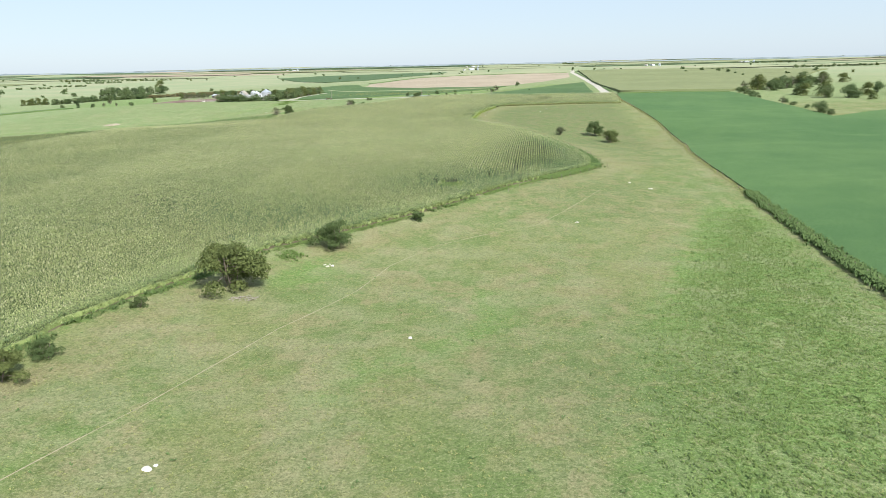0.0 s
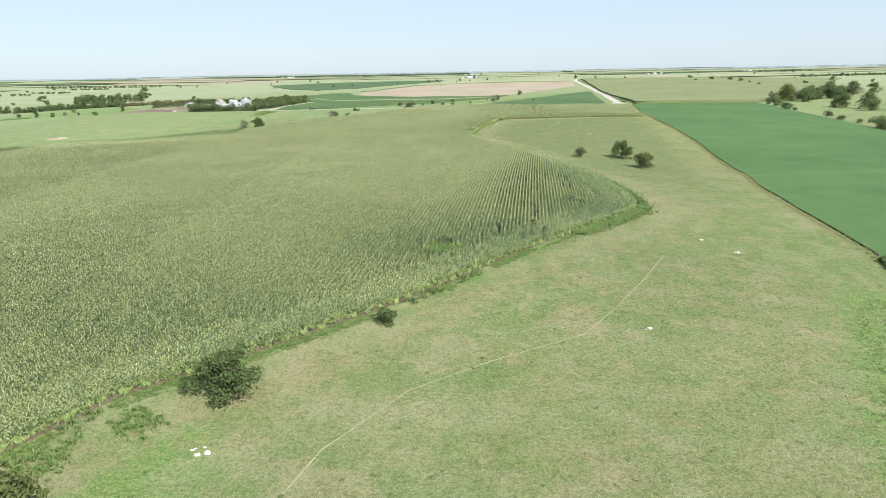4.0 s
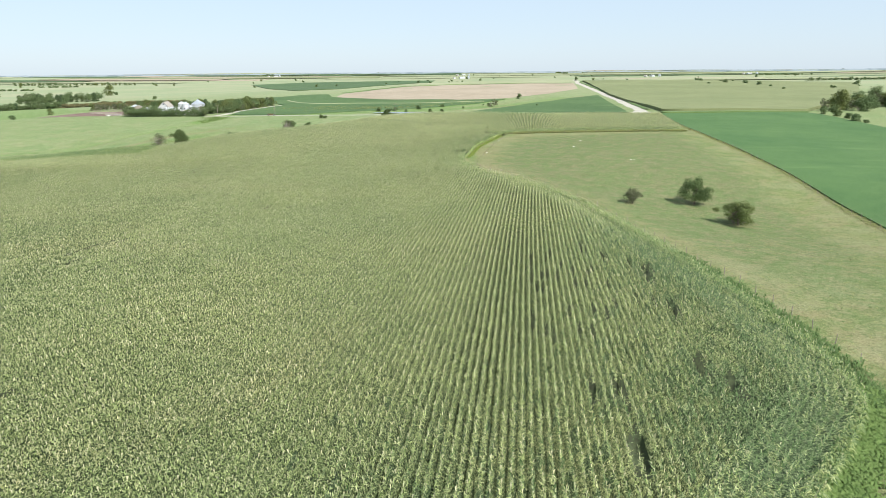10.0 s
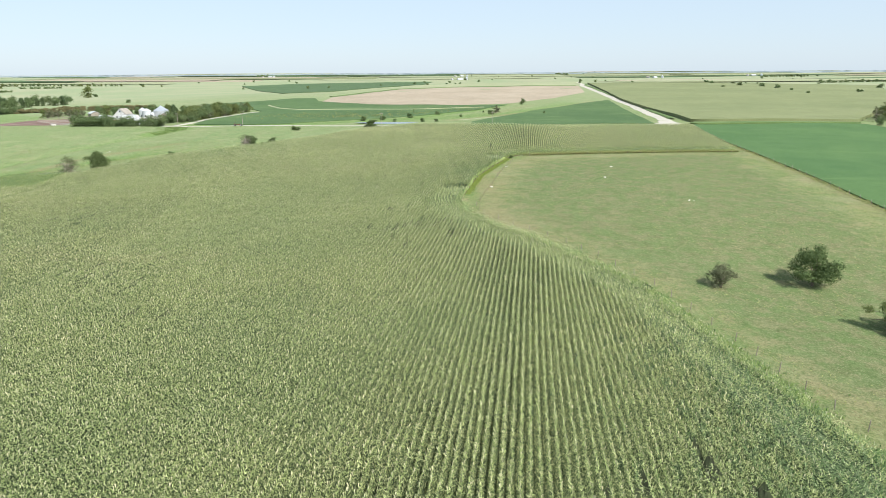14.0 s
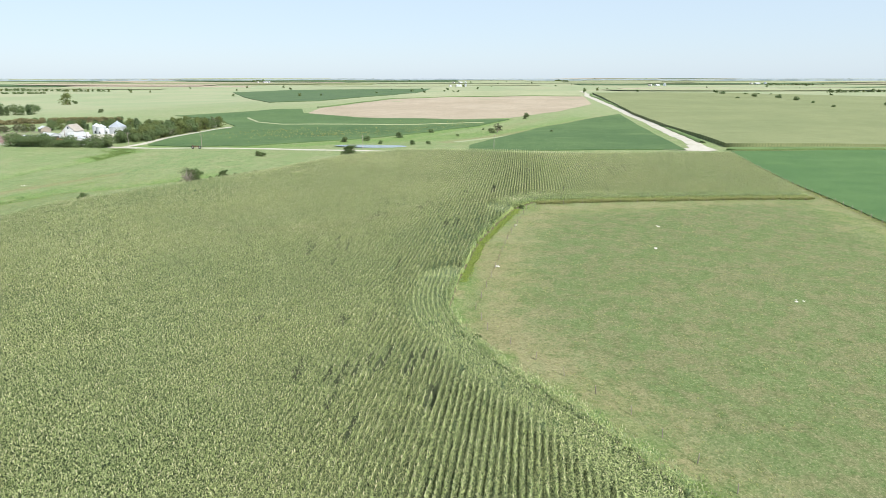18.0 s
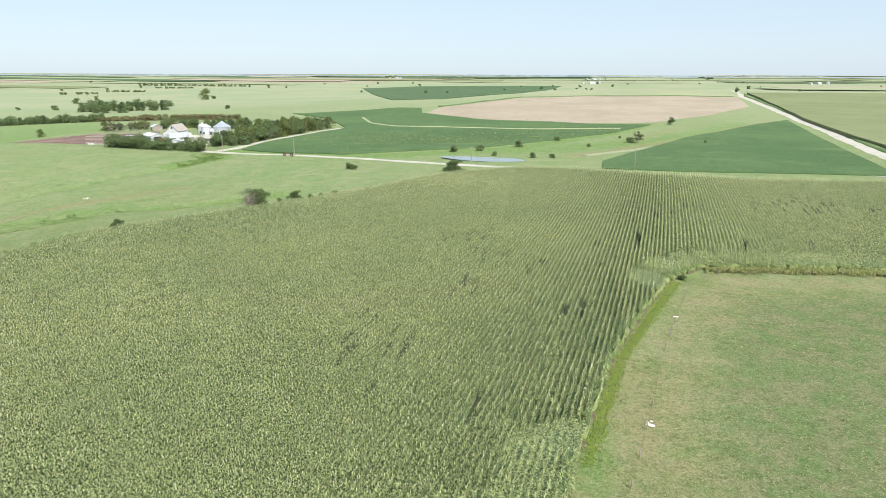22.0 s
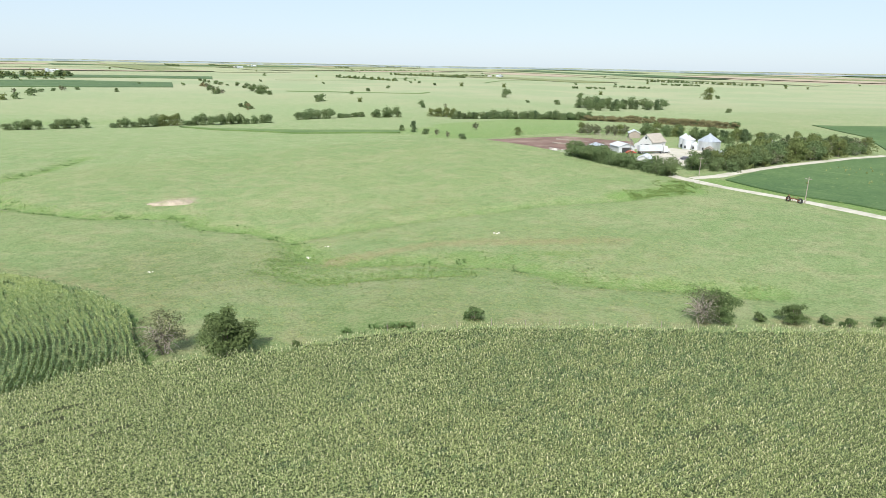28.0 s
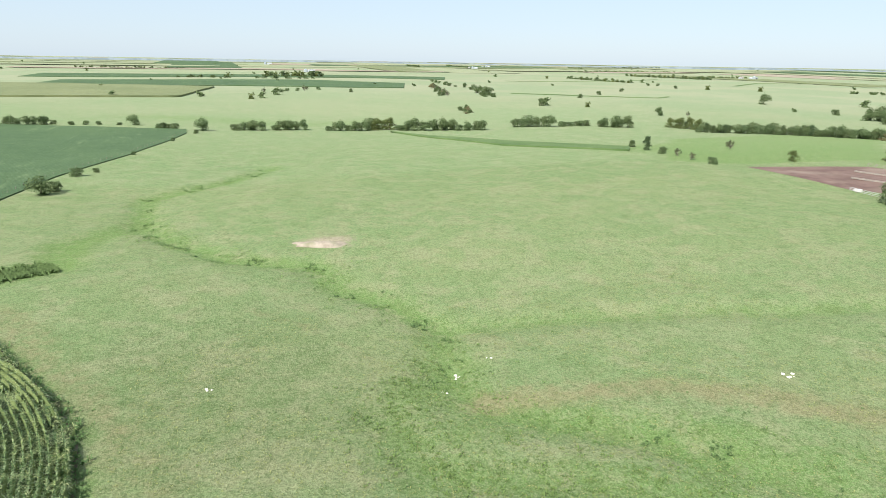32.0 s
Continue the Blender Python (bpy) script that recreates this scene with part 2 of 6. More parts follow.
HAY = crop_material("pale_hayfield", (0.25, 0.275, 0.15), (0.31, 0.320, 0.19), 0.7, 0.15, (0.34, 0.33, 0.21), 0.5, 20)
TALL_WEEDS = crop_material("tall_grass", (0.085, 0.135, 0.045), (0.14, 0.195, 0.072), 1.2)
SOIL = rough_material("field_soil", (0.10, 0.085, 0.05), (0.16, 0.13, 0.08), 1.2)
# weedy soil with the shade of the standing corn painted in
SHADED_SOIL = rough_material("shaded_weedy_soil", (0.034, 0.040, 0.018), (0.058, 0.075, 0.030), 1.2)
FEEDLOT_SOIL = rough_material("trodden_red_soil", (0.115, 0.066, 0.050), (0.175, 0.110, 0.085), 0.12, third=(0.25, 0.19, 0.14))
GRAVEL = rough_material("white_limestone_gravel", (0.36, 0.335, 0.275), (0.44, 0.41, 0.345), 0.4, third=(0.30, 0.29, 0.21))
STONE = rough_material("pale_limestone", (0.50, 0.47, 0.40), (0.64, 0.61, 0.54), 1.5)
BARK = rough_material("grey_bark", (0.12, 0.09, 0.07), (0.22, 0.18, 0.14), 4.0)
DEADWOOD = rough_material("bleached_deadwood", (0.22, 0.19, 0.15), (0.34, 0.30, 0.25), 4.0)
OLIVE = leaf_material("olive_tree_leaves", (0.058, 0.082, 0.024), (0.180, 0.215, 0.075))
GREEN = leaf_material("green_tree_leaves", (0.042, 0.074, 0.026), (0.128, 0.178, 0.066))
# leaves of the farther trees, lightened to paint distance haze into them
HAZY_GREEN = leaf_material("hazed_tree_leaves", (0.060, 0.098, 0.040), (0.155, 0.210, 0.088))
CEDAR = leaf_material("cedar_needles", (0.035, 0.065, 0.028), (0.095, 0.135, 0.060), 0.1)
BROWNISH = leaf_material("ripening_thicket_leaves", (0.13, 0.125, 0.055), (0.25, 0.22, 0.115))
SPARSE = leaf_material("thin_grey_green_leaves", (0.070, 0.082, 0.044), (0.155, 0.168, 0.092))
WEED = leaf_material("weed_leaves", (0.14, 0.205, 0.050), (0.26, 0.335, 0.10))
MEADOW = leaf_material("moist_meadow_leaves", (0.125, 0.205, 0.055), (0.24, 0.33, 0.110), 0.4)
BRIGHT_WEED = leaf_material("yellow_green_weed_leaves", (0.19, 0.26, 0.05), (0.32, 0.40, 0.10), 0.4)
WEED_DARK = leaf_material("dark_weed_leaves", (0.075, 0.135, 0.045), (0.15, 0.225, 0.080))
TUFT = leaf_material("dry_grass_tufts", (0.15, 0.19, 0.06), (0.34, 0.34, 0.14))
CORN_LEAF = corn_material("corn_leaves", (0.20, 0.26, 0.082), (0.40, 0.465, 0.180), (0.62, 0.645, 0.325))
CORN_LEAF_PALE = corn_material("bleached_corn_leaves", (0.20, 0.22, 0.08), (0.44, 0.44, 0.19), (0.74, 0.70, 0.42))
TASSEL = corn_material("corn_tassels", (0.40, 0.40, 0.21), (0.54, 0.52, 0.31), (0.68, 0.64, 0.42))
CORN_LEAF_GREEN = corn_material("greener_corn_leaves", (0.06, 0.115, 0.038), (0.17, 0.245, 0.095), (0.42, 0.48, 0.26))
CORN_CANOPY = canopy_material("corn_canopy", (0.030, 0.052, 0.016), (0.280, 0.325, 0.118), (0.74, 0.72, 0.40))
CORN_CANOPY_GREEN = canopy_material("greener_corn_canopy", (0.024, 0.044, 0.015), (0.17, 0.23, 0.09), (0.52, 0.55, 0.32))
CORN_WALL = crop_material("corn_edge", (0.15, 0.20, 0.065), (0.22, 0.26, 0.095), 3.0)
WHITE_PAINT = rough_material("weathered_white_paint", (0.44, 0.44, 0.43), (0.52, 0.52, 0.51), 1.5, 0.7)
PALE_ROOF = rough_material("tan_shingle_roof", (0.27, 0.24, 0.20), (0.34, 0.31, 0.265), 1.0, 0.85)
GALVANISED = rough_material("galvanised_steel", (0.56, 0.58, 0.60), (0.68, 0.70, 0.72), 0.8, 0.38, 0.75, 0.1)
WHITE_METAL = rough_material("white_sheet_metal", (0.42, 0.44, 0.45), (0.50, 0.51, 0.52), 0.8, 0.5, 0.1, 0.1)
# near-black panel colour, painting the shade inside a doorway
DARK_GAP = rough_material("dark_doorway", (0.03, 0.03, 0.03), (0.05, 0.05, 0.05), 1.0)
RUST = rough_material("rusty_steel", (0.13, 0.06, 0.035), (0.22, 0.10, 0.055), 3.0, 0.8, 0.3)
RED_PAINT = rough_material("red_paint", (0.42, 0.05, 0.035), (0.50, 0.07, 0.05), 2.0, 0.5)
OLD_WOOD = rough_material("grey_old_timber", (0.20, 0.17, 0.14), (0.32, 0.28, 0.23), 3.0)
GLASS_DARK = rough_material("dark_window_glass", (0.02, 0.03, 0.04), (0.03, 0.04, 0.05), 1.0, 0.1, 0.0, 0.0)
RUBBER = rough_material("black_rubber", (0.025, 0.025, 0.025), (0.04, 0.04, 0.04), 3.0)
WATER = Shade("pond_water", rough=0.22, spec=0.5)
WATER.bump(WATER.noise(2.5, 3), 0.15, 0.05)
WATER = WATER.done((0.17, 0.20, 0.185))


# ---- the lie of the land ----
# hills and hollows: centre x, y, radius, height
HILLS = [
    (0, 40, 110, 1.1), (-40, 110, 50, 2.5), (60, 130, 60, -4.3), (0, 200, 60, 2.7), (70, 220, 60, -0.2), (0, 300, 80, 0.3), (70, 320, 50, -1.0),
    (80, 400, 70, 2.9), (-85, 440, 40, 2.7), (-20, 400, 60, -0.8), (-10, 540, 80, 3.2), (-150, 480, 50, -3.2), (-230, 430, 80, -1.8), (-170, 670, 90, 2.6),
    (-330, 640, 110, 1.6), (-570, 520, 180, -10.3), (-560, 960, 250, -1.0), (160, 560, 110, 2.9), (270, 1300, 350, 14.6), (-540, 1400, 260, -5.6), (250, 230, 150, -3.1),
    (-20, 108, 34, -5.3), (18, 138, 34, -0.4), (-25, 55, 40, -1.3), (90, 302, 28, -3.6),
]
CREEK = [(-60, 512), (-73, 504), (-87, 494), (-106, 493), (-122, 482), (-136, 467), (-148, 467), (-165, 472), (-181, 467), (-190, 459), (-207, 457), (-217, 438), (-237, 425), (-258, 416), (-292, 415), (-320, 440), (-354, 460)]
CREEK_NORTH = [(-165, 474), (-161, 494), (-153, 518), (-146, 530), (-142, 545), (-128, 564), (-125, 587)]
CREEK_SOUTH = [(-258, 416), (-236, 402), (-217, 403), (-205, 385)]
GULLY = [(-150, 470), (-139, 455), (-121, 456), (-117, 468), (-106, 484)]


def line_distance(x, y, pts):
    """Distance from places to a line of points."""
    best = np.full(np.shape(x), 1e9)
    for (ax, ay), (bx, by) in zip(pts, pts[1:]):
        dx, dy = bx - ax, by - ay
        k = np.clip(((x - ax) * dx + (y - ay) * dy) / (dx * dx + dy * dy), 0, 1)
        best = np.minimum(best, np.hypot(x - ax - k * dx, y - ay - k * dy))
    return best


def land(x, y):
    """Height of the ground."""
    x, y = np.asarray(x, float), np.asarray(y, float)
    z = np.full(np.broadcast(x, y).shape, -5.0)
    for cx, cy, r, h in HILLS:
        z = z + h * np.exp(-((x - cx) ** 2 + (y - cy) ** 2) / (2 * r * r))
    for pts, wide, deep in ((CREEK, 2.6, 1.0), (CREEK_NORTH, 2.6, 0.9), (CREEK_SOUTH, 3.0, 0.8), (GULLY, 2.4, 0.8), (CREEK, 14.0, 0.9)):
        z = z - deep * np.exp(-((line_distance(x, y, pts) / wide) ** 2) / 2)
    z = z + 0.25 * np.sin(x / 17 + 1.3 * np.sin(y / 29)) * np.sin(y / 21) + 0.9 * np.sin(x / 140 + 2) * np.sin(y / 170 + 1) * np.clip((np.hypot(x, y - 250) - 350) / 300, 0, 1)
    far = np.clip((np.hypot(x, y - 250) - 1400) / 3400, 0, 1)
    return z + 27 * far * far * (3 - 2 * far) + 3.0 * far * np.sin(x / 420 + 1) * np.cos(y / 510)


def ground_z(x, y):
    return float(land(np.array([x]), np.array([y]))[0])


def inside(poly, x, y):
    """Which places lie inside an outline."""
    hit = np.zeros(np.shape(x), bool)
    for (ax, ay), (bx, by) in zip(poly, poly[1:] + poly[:1]):
        if ay != by:
            hit ^= ((ay > y) != (by > y)) & (x < (bx - ax) * (y - ay) / (by - ay) + ax)
    return hit


def outline_distance(poly, x, y):
    return line_distance(x, y, poly + poly[:1])


# ---- mesh helpers ----
def raw_mesh(name, verts, faces, material, smooth=False):
    """A mesh from arrays of vertices and of faces with one corner count."""
    verts, faces = np.asarray(verts, np.float32).reshape(-1, 3), np.asarray(faces, np.int32)
    me = bpy.data.meshes.new(name)
    me.vertices.add(len(verts))
    me.vertices.foreach_set("co", verts.ravel())
    me.loops.add(faces.size)
    me.loops.foreach_set("vertex_index", faces.ravel())
    me.polygons.add(len(faces))
    me.polygons.foreach_set("loop_start", np.arange(len(faces), dtype=np.int32) * faces.shape[1])
    if smooth:
        me.polygons.foreach_set("use_smooth", np.ones(len(faces), bool))
    me.update(calc_edges=True)
    me.materials.append(material)
    return me


def part(name, bm, material, parent, label=""):
    """One bmesh as one mesh object under a thing or a part."""
    me = bpy.data.meshes.new(name)
    bm.normal_update()
    bm.to_mesh(me)
    bm.free()
    me.materials.append(material)
    ob = new(name, me)
    ob.parent = parent
    return tagged(ob, label)


def empty(name, m, label, category, group="", kind=""):
    ob = new(name)
    ob.matrix_basis = m
    ob.empty_display_size = 0.5
    return tagged(ob, label, category, group, kind)


def add_box(bm, x0, x1, y0, y1, z0, z1, turn=None):
    vs = [bm.verts.new(p) for p in ((x0, y0, z0), (x1, y0, z0), (x1, y1, z0), (x0, y1, z0), (x0, y0, z1), (x1, y0, z1), (x1, y1, z1), (x0, y1, z1))]
    for f in ((3, 2, 1, 0), (4, 5, 6, 7), (0, 1, 5, 4), (1, 2, 6, 5), (2, 3, 7, 6), (3, 0, 4, 7)):
        bm.faces.new([vs[i] for i in f])
    if turn:
        bmesh.ops.transform(bm, matrix=turn, verts=vs)
    return vs


def boxes(*dims):
    bm = bmesh.new()
    for d in dims:
        add_box(bm, *d)
    return bm


def add_tube(bm, pts, r0, r1, sides=6):
    """A tapered tube along points."""
    rings = []
    for i, p in enumerate(pts):
        a, b = pts[max(0, i - 1)], pts[min(len(pts) - 1, i + 1)]
        q = (Vector(b) - Vector(a)).to_track_quat("Z", "Y")
        r = r0 + (r1 - r0) * i / max(1, len(pts) - 1)
        rings.append([bm.verts.new(Vector(p) + q @ Vector((r * math.cos(2 * math.pi * k / sides), r * math.sin(2 * math.pi * k / sides), 0))) for k in range(sides)])
    for one, two in zip(rings, rings[1:]):
        for k in range(sides):
            bm.faces.new((one[k], one[(k + 1) % sides], two[(k + 1) % sides], two[k]))
    bm.faces.new(rings[-1])
    bm.faces.new(rings[0][::-1])


def drape(name, poly, step, lift, material, label, category, skirt=0.0, kind="structure", rise=None):
    """A field's canopy or a bare patch laid over the land inside an outline; a standing crop has a skirt to the ground."""
    bm = bmesh.new()
    bm.faces.new([bm.verts.new((x, y, 0)) for x, y in poly])
    for axis in (0, 1):
        lo, hi = min(p[axis] for p in poly), max(p[axis] for p in poly)
        for k in range(1, int((hi - lo) / step) + 1):
            at = [0, 0, 0]
            at[axis] = lo + k * step
            normal = [0, 0, 0]
            normal[axis] = 1
            bmesh.ops.bisect_plane(bm, geom=bm.verts[:] + bm.edges[:] + bm.faces[:], plane_co=at, plane_no=normal, dist=1e-5)
    bmesh.ops.recalc_face_normals(bm, faces=bm.faces)
    bm.normal_update()
    up = sum(f.normal.z * f.calc_area() for f in bm.faces)
    if up < 0:
        bmesh.ops.reverse_faces(bm, faces=bm.faces)
    rim = [e for e in bm.edges if e.is_boundary]
    zs = land(np.array([v.co.x for v in bm.verts]), np.array([v.co.y for v in bm.verts]))
    for v, z in zip(bm.verts, zs):
        v.co.z = z + lift
    if skirt:
        brim, down = {}, {}
        for e in rim:
            for v in e.verts:
                if v not in down:
                    brim[v] = bm.verts.new(v.co)
                    down[v] = bm.verts.new((v.co.x, v.co.y, v.co.z - skirt))
            a, b = e.verts
            bm.faces.new((brim[a], brim[b], down[b], down[a]))
    me = bpy.data.meshes.new(name)
    bm.to_mesh(me)
    bm.free()
    me.materials.append(material)
    me.polygons.foreach_set("use_smooth", np.ones(len(me.polygons), bool))
    return tagged(new(name, me), label, category, kind=kind)


def ribbon(name, pts, wide, lift, material, label, category, step=6.0, kind="structure"):
    """A track laid over the land along a line."""
    path = [Vector((*p, 0)) for p in pts]
    even = []
    for a, b in zip(path, path[1:]):
        n = max(1, int((b - a).length / step))
        even += [a.lerp(b, k / n) for k in range(n)]
    even.append(path[-1])
    cols = 5
    verts, faces = [], []
    for i, p in enumerate(even):
        d = (even[min(i + 1, len(even) - 1)] - even[max(i - 1, 0)]).normalized()
        w = wide * (1 + 0.10 * math.sin(i * 1.7) + 0.06 * math.sin(i * 0.6))
        for c in range(cols):
            s = (c / (cols - 1) - 0.5) * w
            x, y = p.x - d.y * s, p.y + d.x * s
            verts.append((x, y, ground_z(x, y) + lift * (1.0 if 0 < c < cols - 1 else 0.25)))
        if i:
            faces += [((i - 1) * cols + c + 1, (i - 1) * cols + c, i * cols + c, i * cols + c + 1) for c in range(cols - 1)]
    return tagged(new(name, raw_mesh(name, verts, faces, material, True)), label, category, kind=kind)


# ---- outlines of the fields ----
EDGE_SE = [(-53, 66.5), (-50.5, 84), (-46.5, 96), (-39, 112), (-32, 124), (-23, 132.5), (-14, 140.4), (-1.5, 151.2), (5.7, 158.4), (19, 173.2), (38.5, 193.6), (46.5, 201.5)]
EDGE_EAST = [(50.5, 206.5), (52.6, 213), (53, 225), (52.5, 240), (52, 264), (50, 290), (47, 311), (37, 333), (28.5, 347), (23.5, 359), (22, 369), (24, 381), (29.8, 405), (35.5, 420), (42, 436)]
EDGE_NORTH = [(49, 444), (72, 446), (101, 447), (129, 449)]
CORN = EDGE_EAST + EDGE_NORTH + [
        (152, 546), (127, 544), (78, 543), (36, 551), (8, 553), (-12, 538), (-31, 511), (-45, 496), (-61, 477), (-76, 458), (-83, 446), (-86, 434), (-94, 418),
        (-99, 419), (-120, 422.5), (-128, 422), (-141, 420), (-151, 416), (-171, 405), (-200, 385), (-230, 352), (-265, 300), (-290, 150), (-250, -60), (-120, -60),
        (-80, 5)] + EDGE_SE
FENCE_EAST = [(70, 92), (75, 115), (79.5, 136), (85, 168.5), (90.5, 210), (97, 243), (106, 270), (113, 300), (118.5, 338), (124.5, 385), (129, 423), (137, 472), (153, 546)]
SOY_EAST = [(160, 562)] + [(x + 1, y) for x, y in FENCE_EAST[::-1]] + [(48, -10), (40, -160), (760, -160), (760, 600), (420, 480), (300, 410), (226, 366), (236, 438), (248, 502), (259, 569), (218, 566)]
CORN_EAST = [(166, 580), (262, 579), (420, 760), (620, 1065), (780, 1300), (500, 1330), (272, 1232), (205, 845)]
SOY_NOOK = [(140, 565), (194, 842), (165, 808), (96, 708), (42, 586), (40, 563)]
SOY_MID = [(-114, 748), (-155, 835), (-212, 902), (-174, 930), (-131, 981), (-104, 966), (-92, 906), (-35, 836), (46, 800), (90, 795), (60, 735), (20, 680), (-11, 633), (-30, 618), (-50, 606), (-68, 597), (-80, 601), (-97, 602.5), (-111, 607.5), (-122.5, 612.5), (-124, 640), (-122.5, 665), (-118, 712), (-112.5, 730)]
STUBBLE_FIELD = [(-88, 906), (-33, 842), (46, 806), (95, 815), (149, 883), (205, 978), (238, 1148), (125, 1157), (-11, 1150), (-86, 983)]
SOY_FAR = [(-113, 1150), (-180, 1158), (-440, 1935), (-345, 2200), (56, 2300), (-19, 1336)]
SOY_WEST = [(-272, 369), (-338, 380), (-408, 398), (-526, 420), (-556, 419), (-575, 308), (-580, 150), (-262, 150)]
CORN_WEST = [(-821, 242), (-849, 405), (-1043, 442), (-1149, 160), (-1100, 0), (-800, 0)]
FEEDLOT = [(-272, 640), (-254, 684), (-215, 690), (-202, 674), (-196, 642), (-218, 630)]
YARD = [(-186, 677), (-180, 660), (-178, 646), (-158, 617), (-150, 621), (-146, 652), (-157, 660), (-168, 678)]
TRAIL = [(-49.6, 25), (-37.5, 46.5), (-31, 60.5), (-22.3, 84.7), (-13.2, 102.5), (-8.4, 116), (-0.2, 127)]
FAINT_TRAIL = [(-0.2, 127), (9.8, 133.5), (23.2, 140.6), (30, 149.4), (37.7, 160.6), (45.4, 173.3)]
WEEDY = [(10, 20), (14, 41), (20, 60.7), (26, 77.7), (38, 102), (51, 126), (66, 153), (80, 162), (79, 136), (74, 115), (69, 92), (48, 10)]

# ---- the ground: one sheet to the horizon ----
def spread(lo, hi, step, reach):
    near = list(np.arange(lo, hi + 1e-6, step))
    d, a = step, near[0]
    while a > -reach:
        d *= 1.08
        a -= d
        near.insert(0, a)
    d, a = step, near[-1]
    while a < reach:
        d *= 1.08
        a += d
        near.append(a)
    return np.array(near)


gx, gy = spread(-330, 170, 2.8, 5600), spread(0, 620, 2.8, 5600)
GX, GY = np.meshgrid(gx, gy)
GZ = land(GX, GY)
nx, ny = len(gx), len(gy)
corner = (np.arange(ny - 1)[:, None] * nx + np.arange(nx - 1)[None, :]).ravel()
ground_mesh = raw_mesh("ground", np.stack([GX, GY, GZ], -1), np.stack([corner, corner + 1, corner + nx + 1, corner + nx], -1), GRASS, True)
near_land = (np.abs(GX + 80) < 420) & (np.abs(GY - 330) < 480)
lush, dry, bare = np.zeros(GX.shape), np.zeros(GX.shape), np.zeros(GX.shape)
soft = lambda d, w: np.exp(-((d / w) ** 2) / 2)
lush = np.maximum(lush, 0.34 * soft(line_distance(GX, GY, CREEK), 3.5) + 0.2 * soft(line_distance(GX, GY, CREEK), 14))
lush = np.maximum(lush, 0.42 * soft(line_distance(GX, GY, CREEK_NORTH), 4))
lush = np.maximum(lush, 0.48 * soft(line_distance(GX, GY, GULLY), 5))
lush = np.maximum(lush, 0.6 * soft(line_distance(GX, GY, CREEK_SOUTH), 6))
weedy_in = inside(WEEDY, GX, GY)
weedy_d = outline_distance(WEEDY, GX, GY)
lush = np.maximum(lush, np.where(weedy_in, 0.48 + 0.35 * np.clip(weedy_d / 12, 0, 1), 0.36 * soft(weedy_d, 5)))
corn_d = outline_distance(CORN, GX, GY)
corn_in = inside(CORN, GX, GY)
lush = np.maximum(lush, np.where(corn_in, 0.3, 0.6 * soft(corn_d, 1.8)))
lush = np.maximum(lush, 0.7 * soft(np.hypot(GX + 25, (GY - 113) * 0.8), 7))
lush = np.maximum(lush, 0.55 * soft(line_distance(GX, GY, [(-20, 612), (20, 630), (70, 680), (110, 730), (150, 800)]), 16))
lush = np.maximum(lush, 0.75 * soft(line_distance(GX, GY, [(-122, 606), (-90, 600), (-60, 592), (-40, 598), (-20, 612), (8, 640), (34, 694), (59, 735), (88, 800)]), 7))
lush = np.maximum(lush, np.where(inside([(-305, 626), (-278, 644), (-268, 715), (-354, 829), (-384, 773), (-384, 690)], GX, GY), 0.6, 0))
lush = np.maximum(lush, 0.5 * soft(line_distance(GX, GY, [(-650, 382), (-620, 459), (-590, 503), (-600, 560)]), 25))
lush = np.maximum(lush, 0.8 * soft(line_distance(GX, GY, [(-128, 592), (-121, 585), (-130, 568)]), 6))
lush = np.maximum(lush, 0.6 * soft(line_distance(GX, GY, [(-345, 655), (-300, 700), (-230, 760)]), 25))
lush = np.maximum(lush, 0.42 * soft(line_distance(GX, GY, EDGE_EAST[11:]), 2.4))
dry = np.where(corn_in, 0, np.where(GX > -55, 0.55, 0.25) * soft(corn_d - 7.5, 3.5))
dry = np.maximum(dry, 0.5 * soft(line_distance(GX, GY, FENCE_EAST), 5))
dry = np.maximum(dry, 0.35 * soft(np.hypot(GX - 25, (GY - 118) * 0.6), 16))
dry = np.maximum(dry, 0.30 * soft(np.hypot(GX + 12, GY - 72), 16))
dry = np.maximum(dry, 0.42 * soft(np.hypot(GX - 78, (GY - 345) * 0.8), 45))
dry = np.maximum(dry, 0.28 * soft(np.hypot(GX - 5, (GY - 110) * 0.7), 40))
# thin dry turf on knolls and slopes: x, y, half widths, strength
for px, py, pw, pl, k in ((-26, 44, 13, 14, 0.42), (-8.5, 104, 4, 9, 0.6), (-5, 91, 3, 3, 0.45), (-20, 78, 4, 6, 0.5), (5.4, 74, 4, 3, 0.5), (15, 73, 3, 3, 0.4), (-6.7, 63, 5, 4, 0.45), (-24, 68, 4, 5, 0.45), (-39, 73, 4, 7, 0.5), (37, 110, 5, 8, 0.45), (50, 131, 4, 7, 0.4), (59, 155, 5, 12, 0.4),
                          (22, 124, 9, 6, 0.35), (31, 388, 3.5, 20, 0.65), (31, 361, 5, 8, 0.9), (37, 365, 5, 4, 0.8), (36, 352, 5, 7, 0.85), (53, 350, 6, 4, 0.6), (76, 386, 10, 8, 0.5), (88, 420, 9, 7, 0.5), (45, 300, 10, 30, 0.25), (75, 260, 12, 30, 0.3), (66, 215, 9, 16, 0.5), (50, 190, 4, 10, 0.45), (62, 330, 12, 12, 0.35)):
    dry = np.maximum(dry, k * np.exp(-((GX - px) / pw) ** 2 / 2 - ((GY - py) / pl) ** 2 / 2))
dry = np.maximum(dry, 0.62 * soft(line_distance(GX, GY, [(-137, 468), (-135, 480), (-131, 494), (-126, 500), (-114, 510), (-100, 522)]), 3.5))
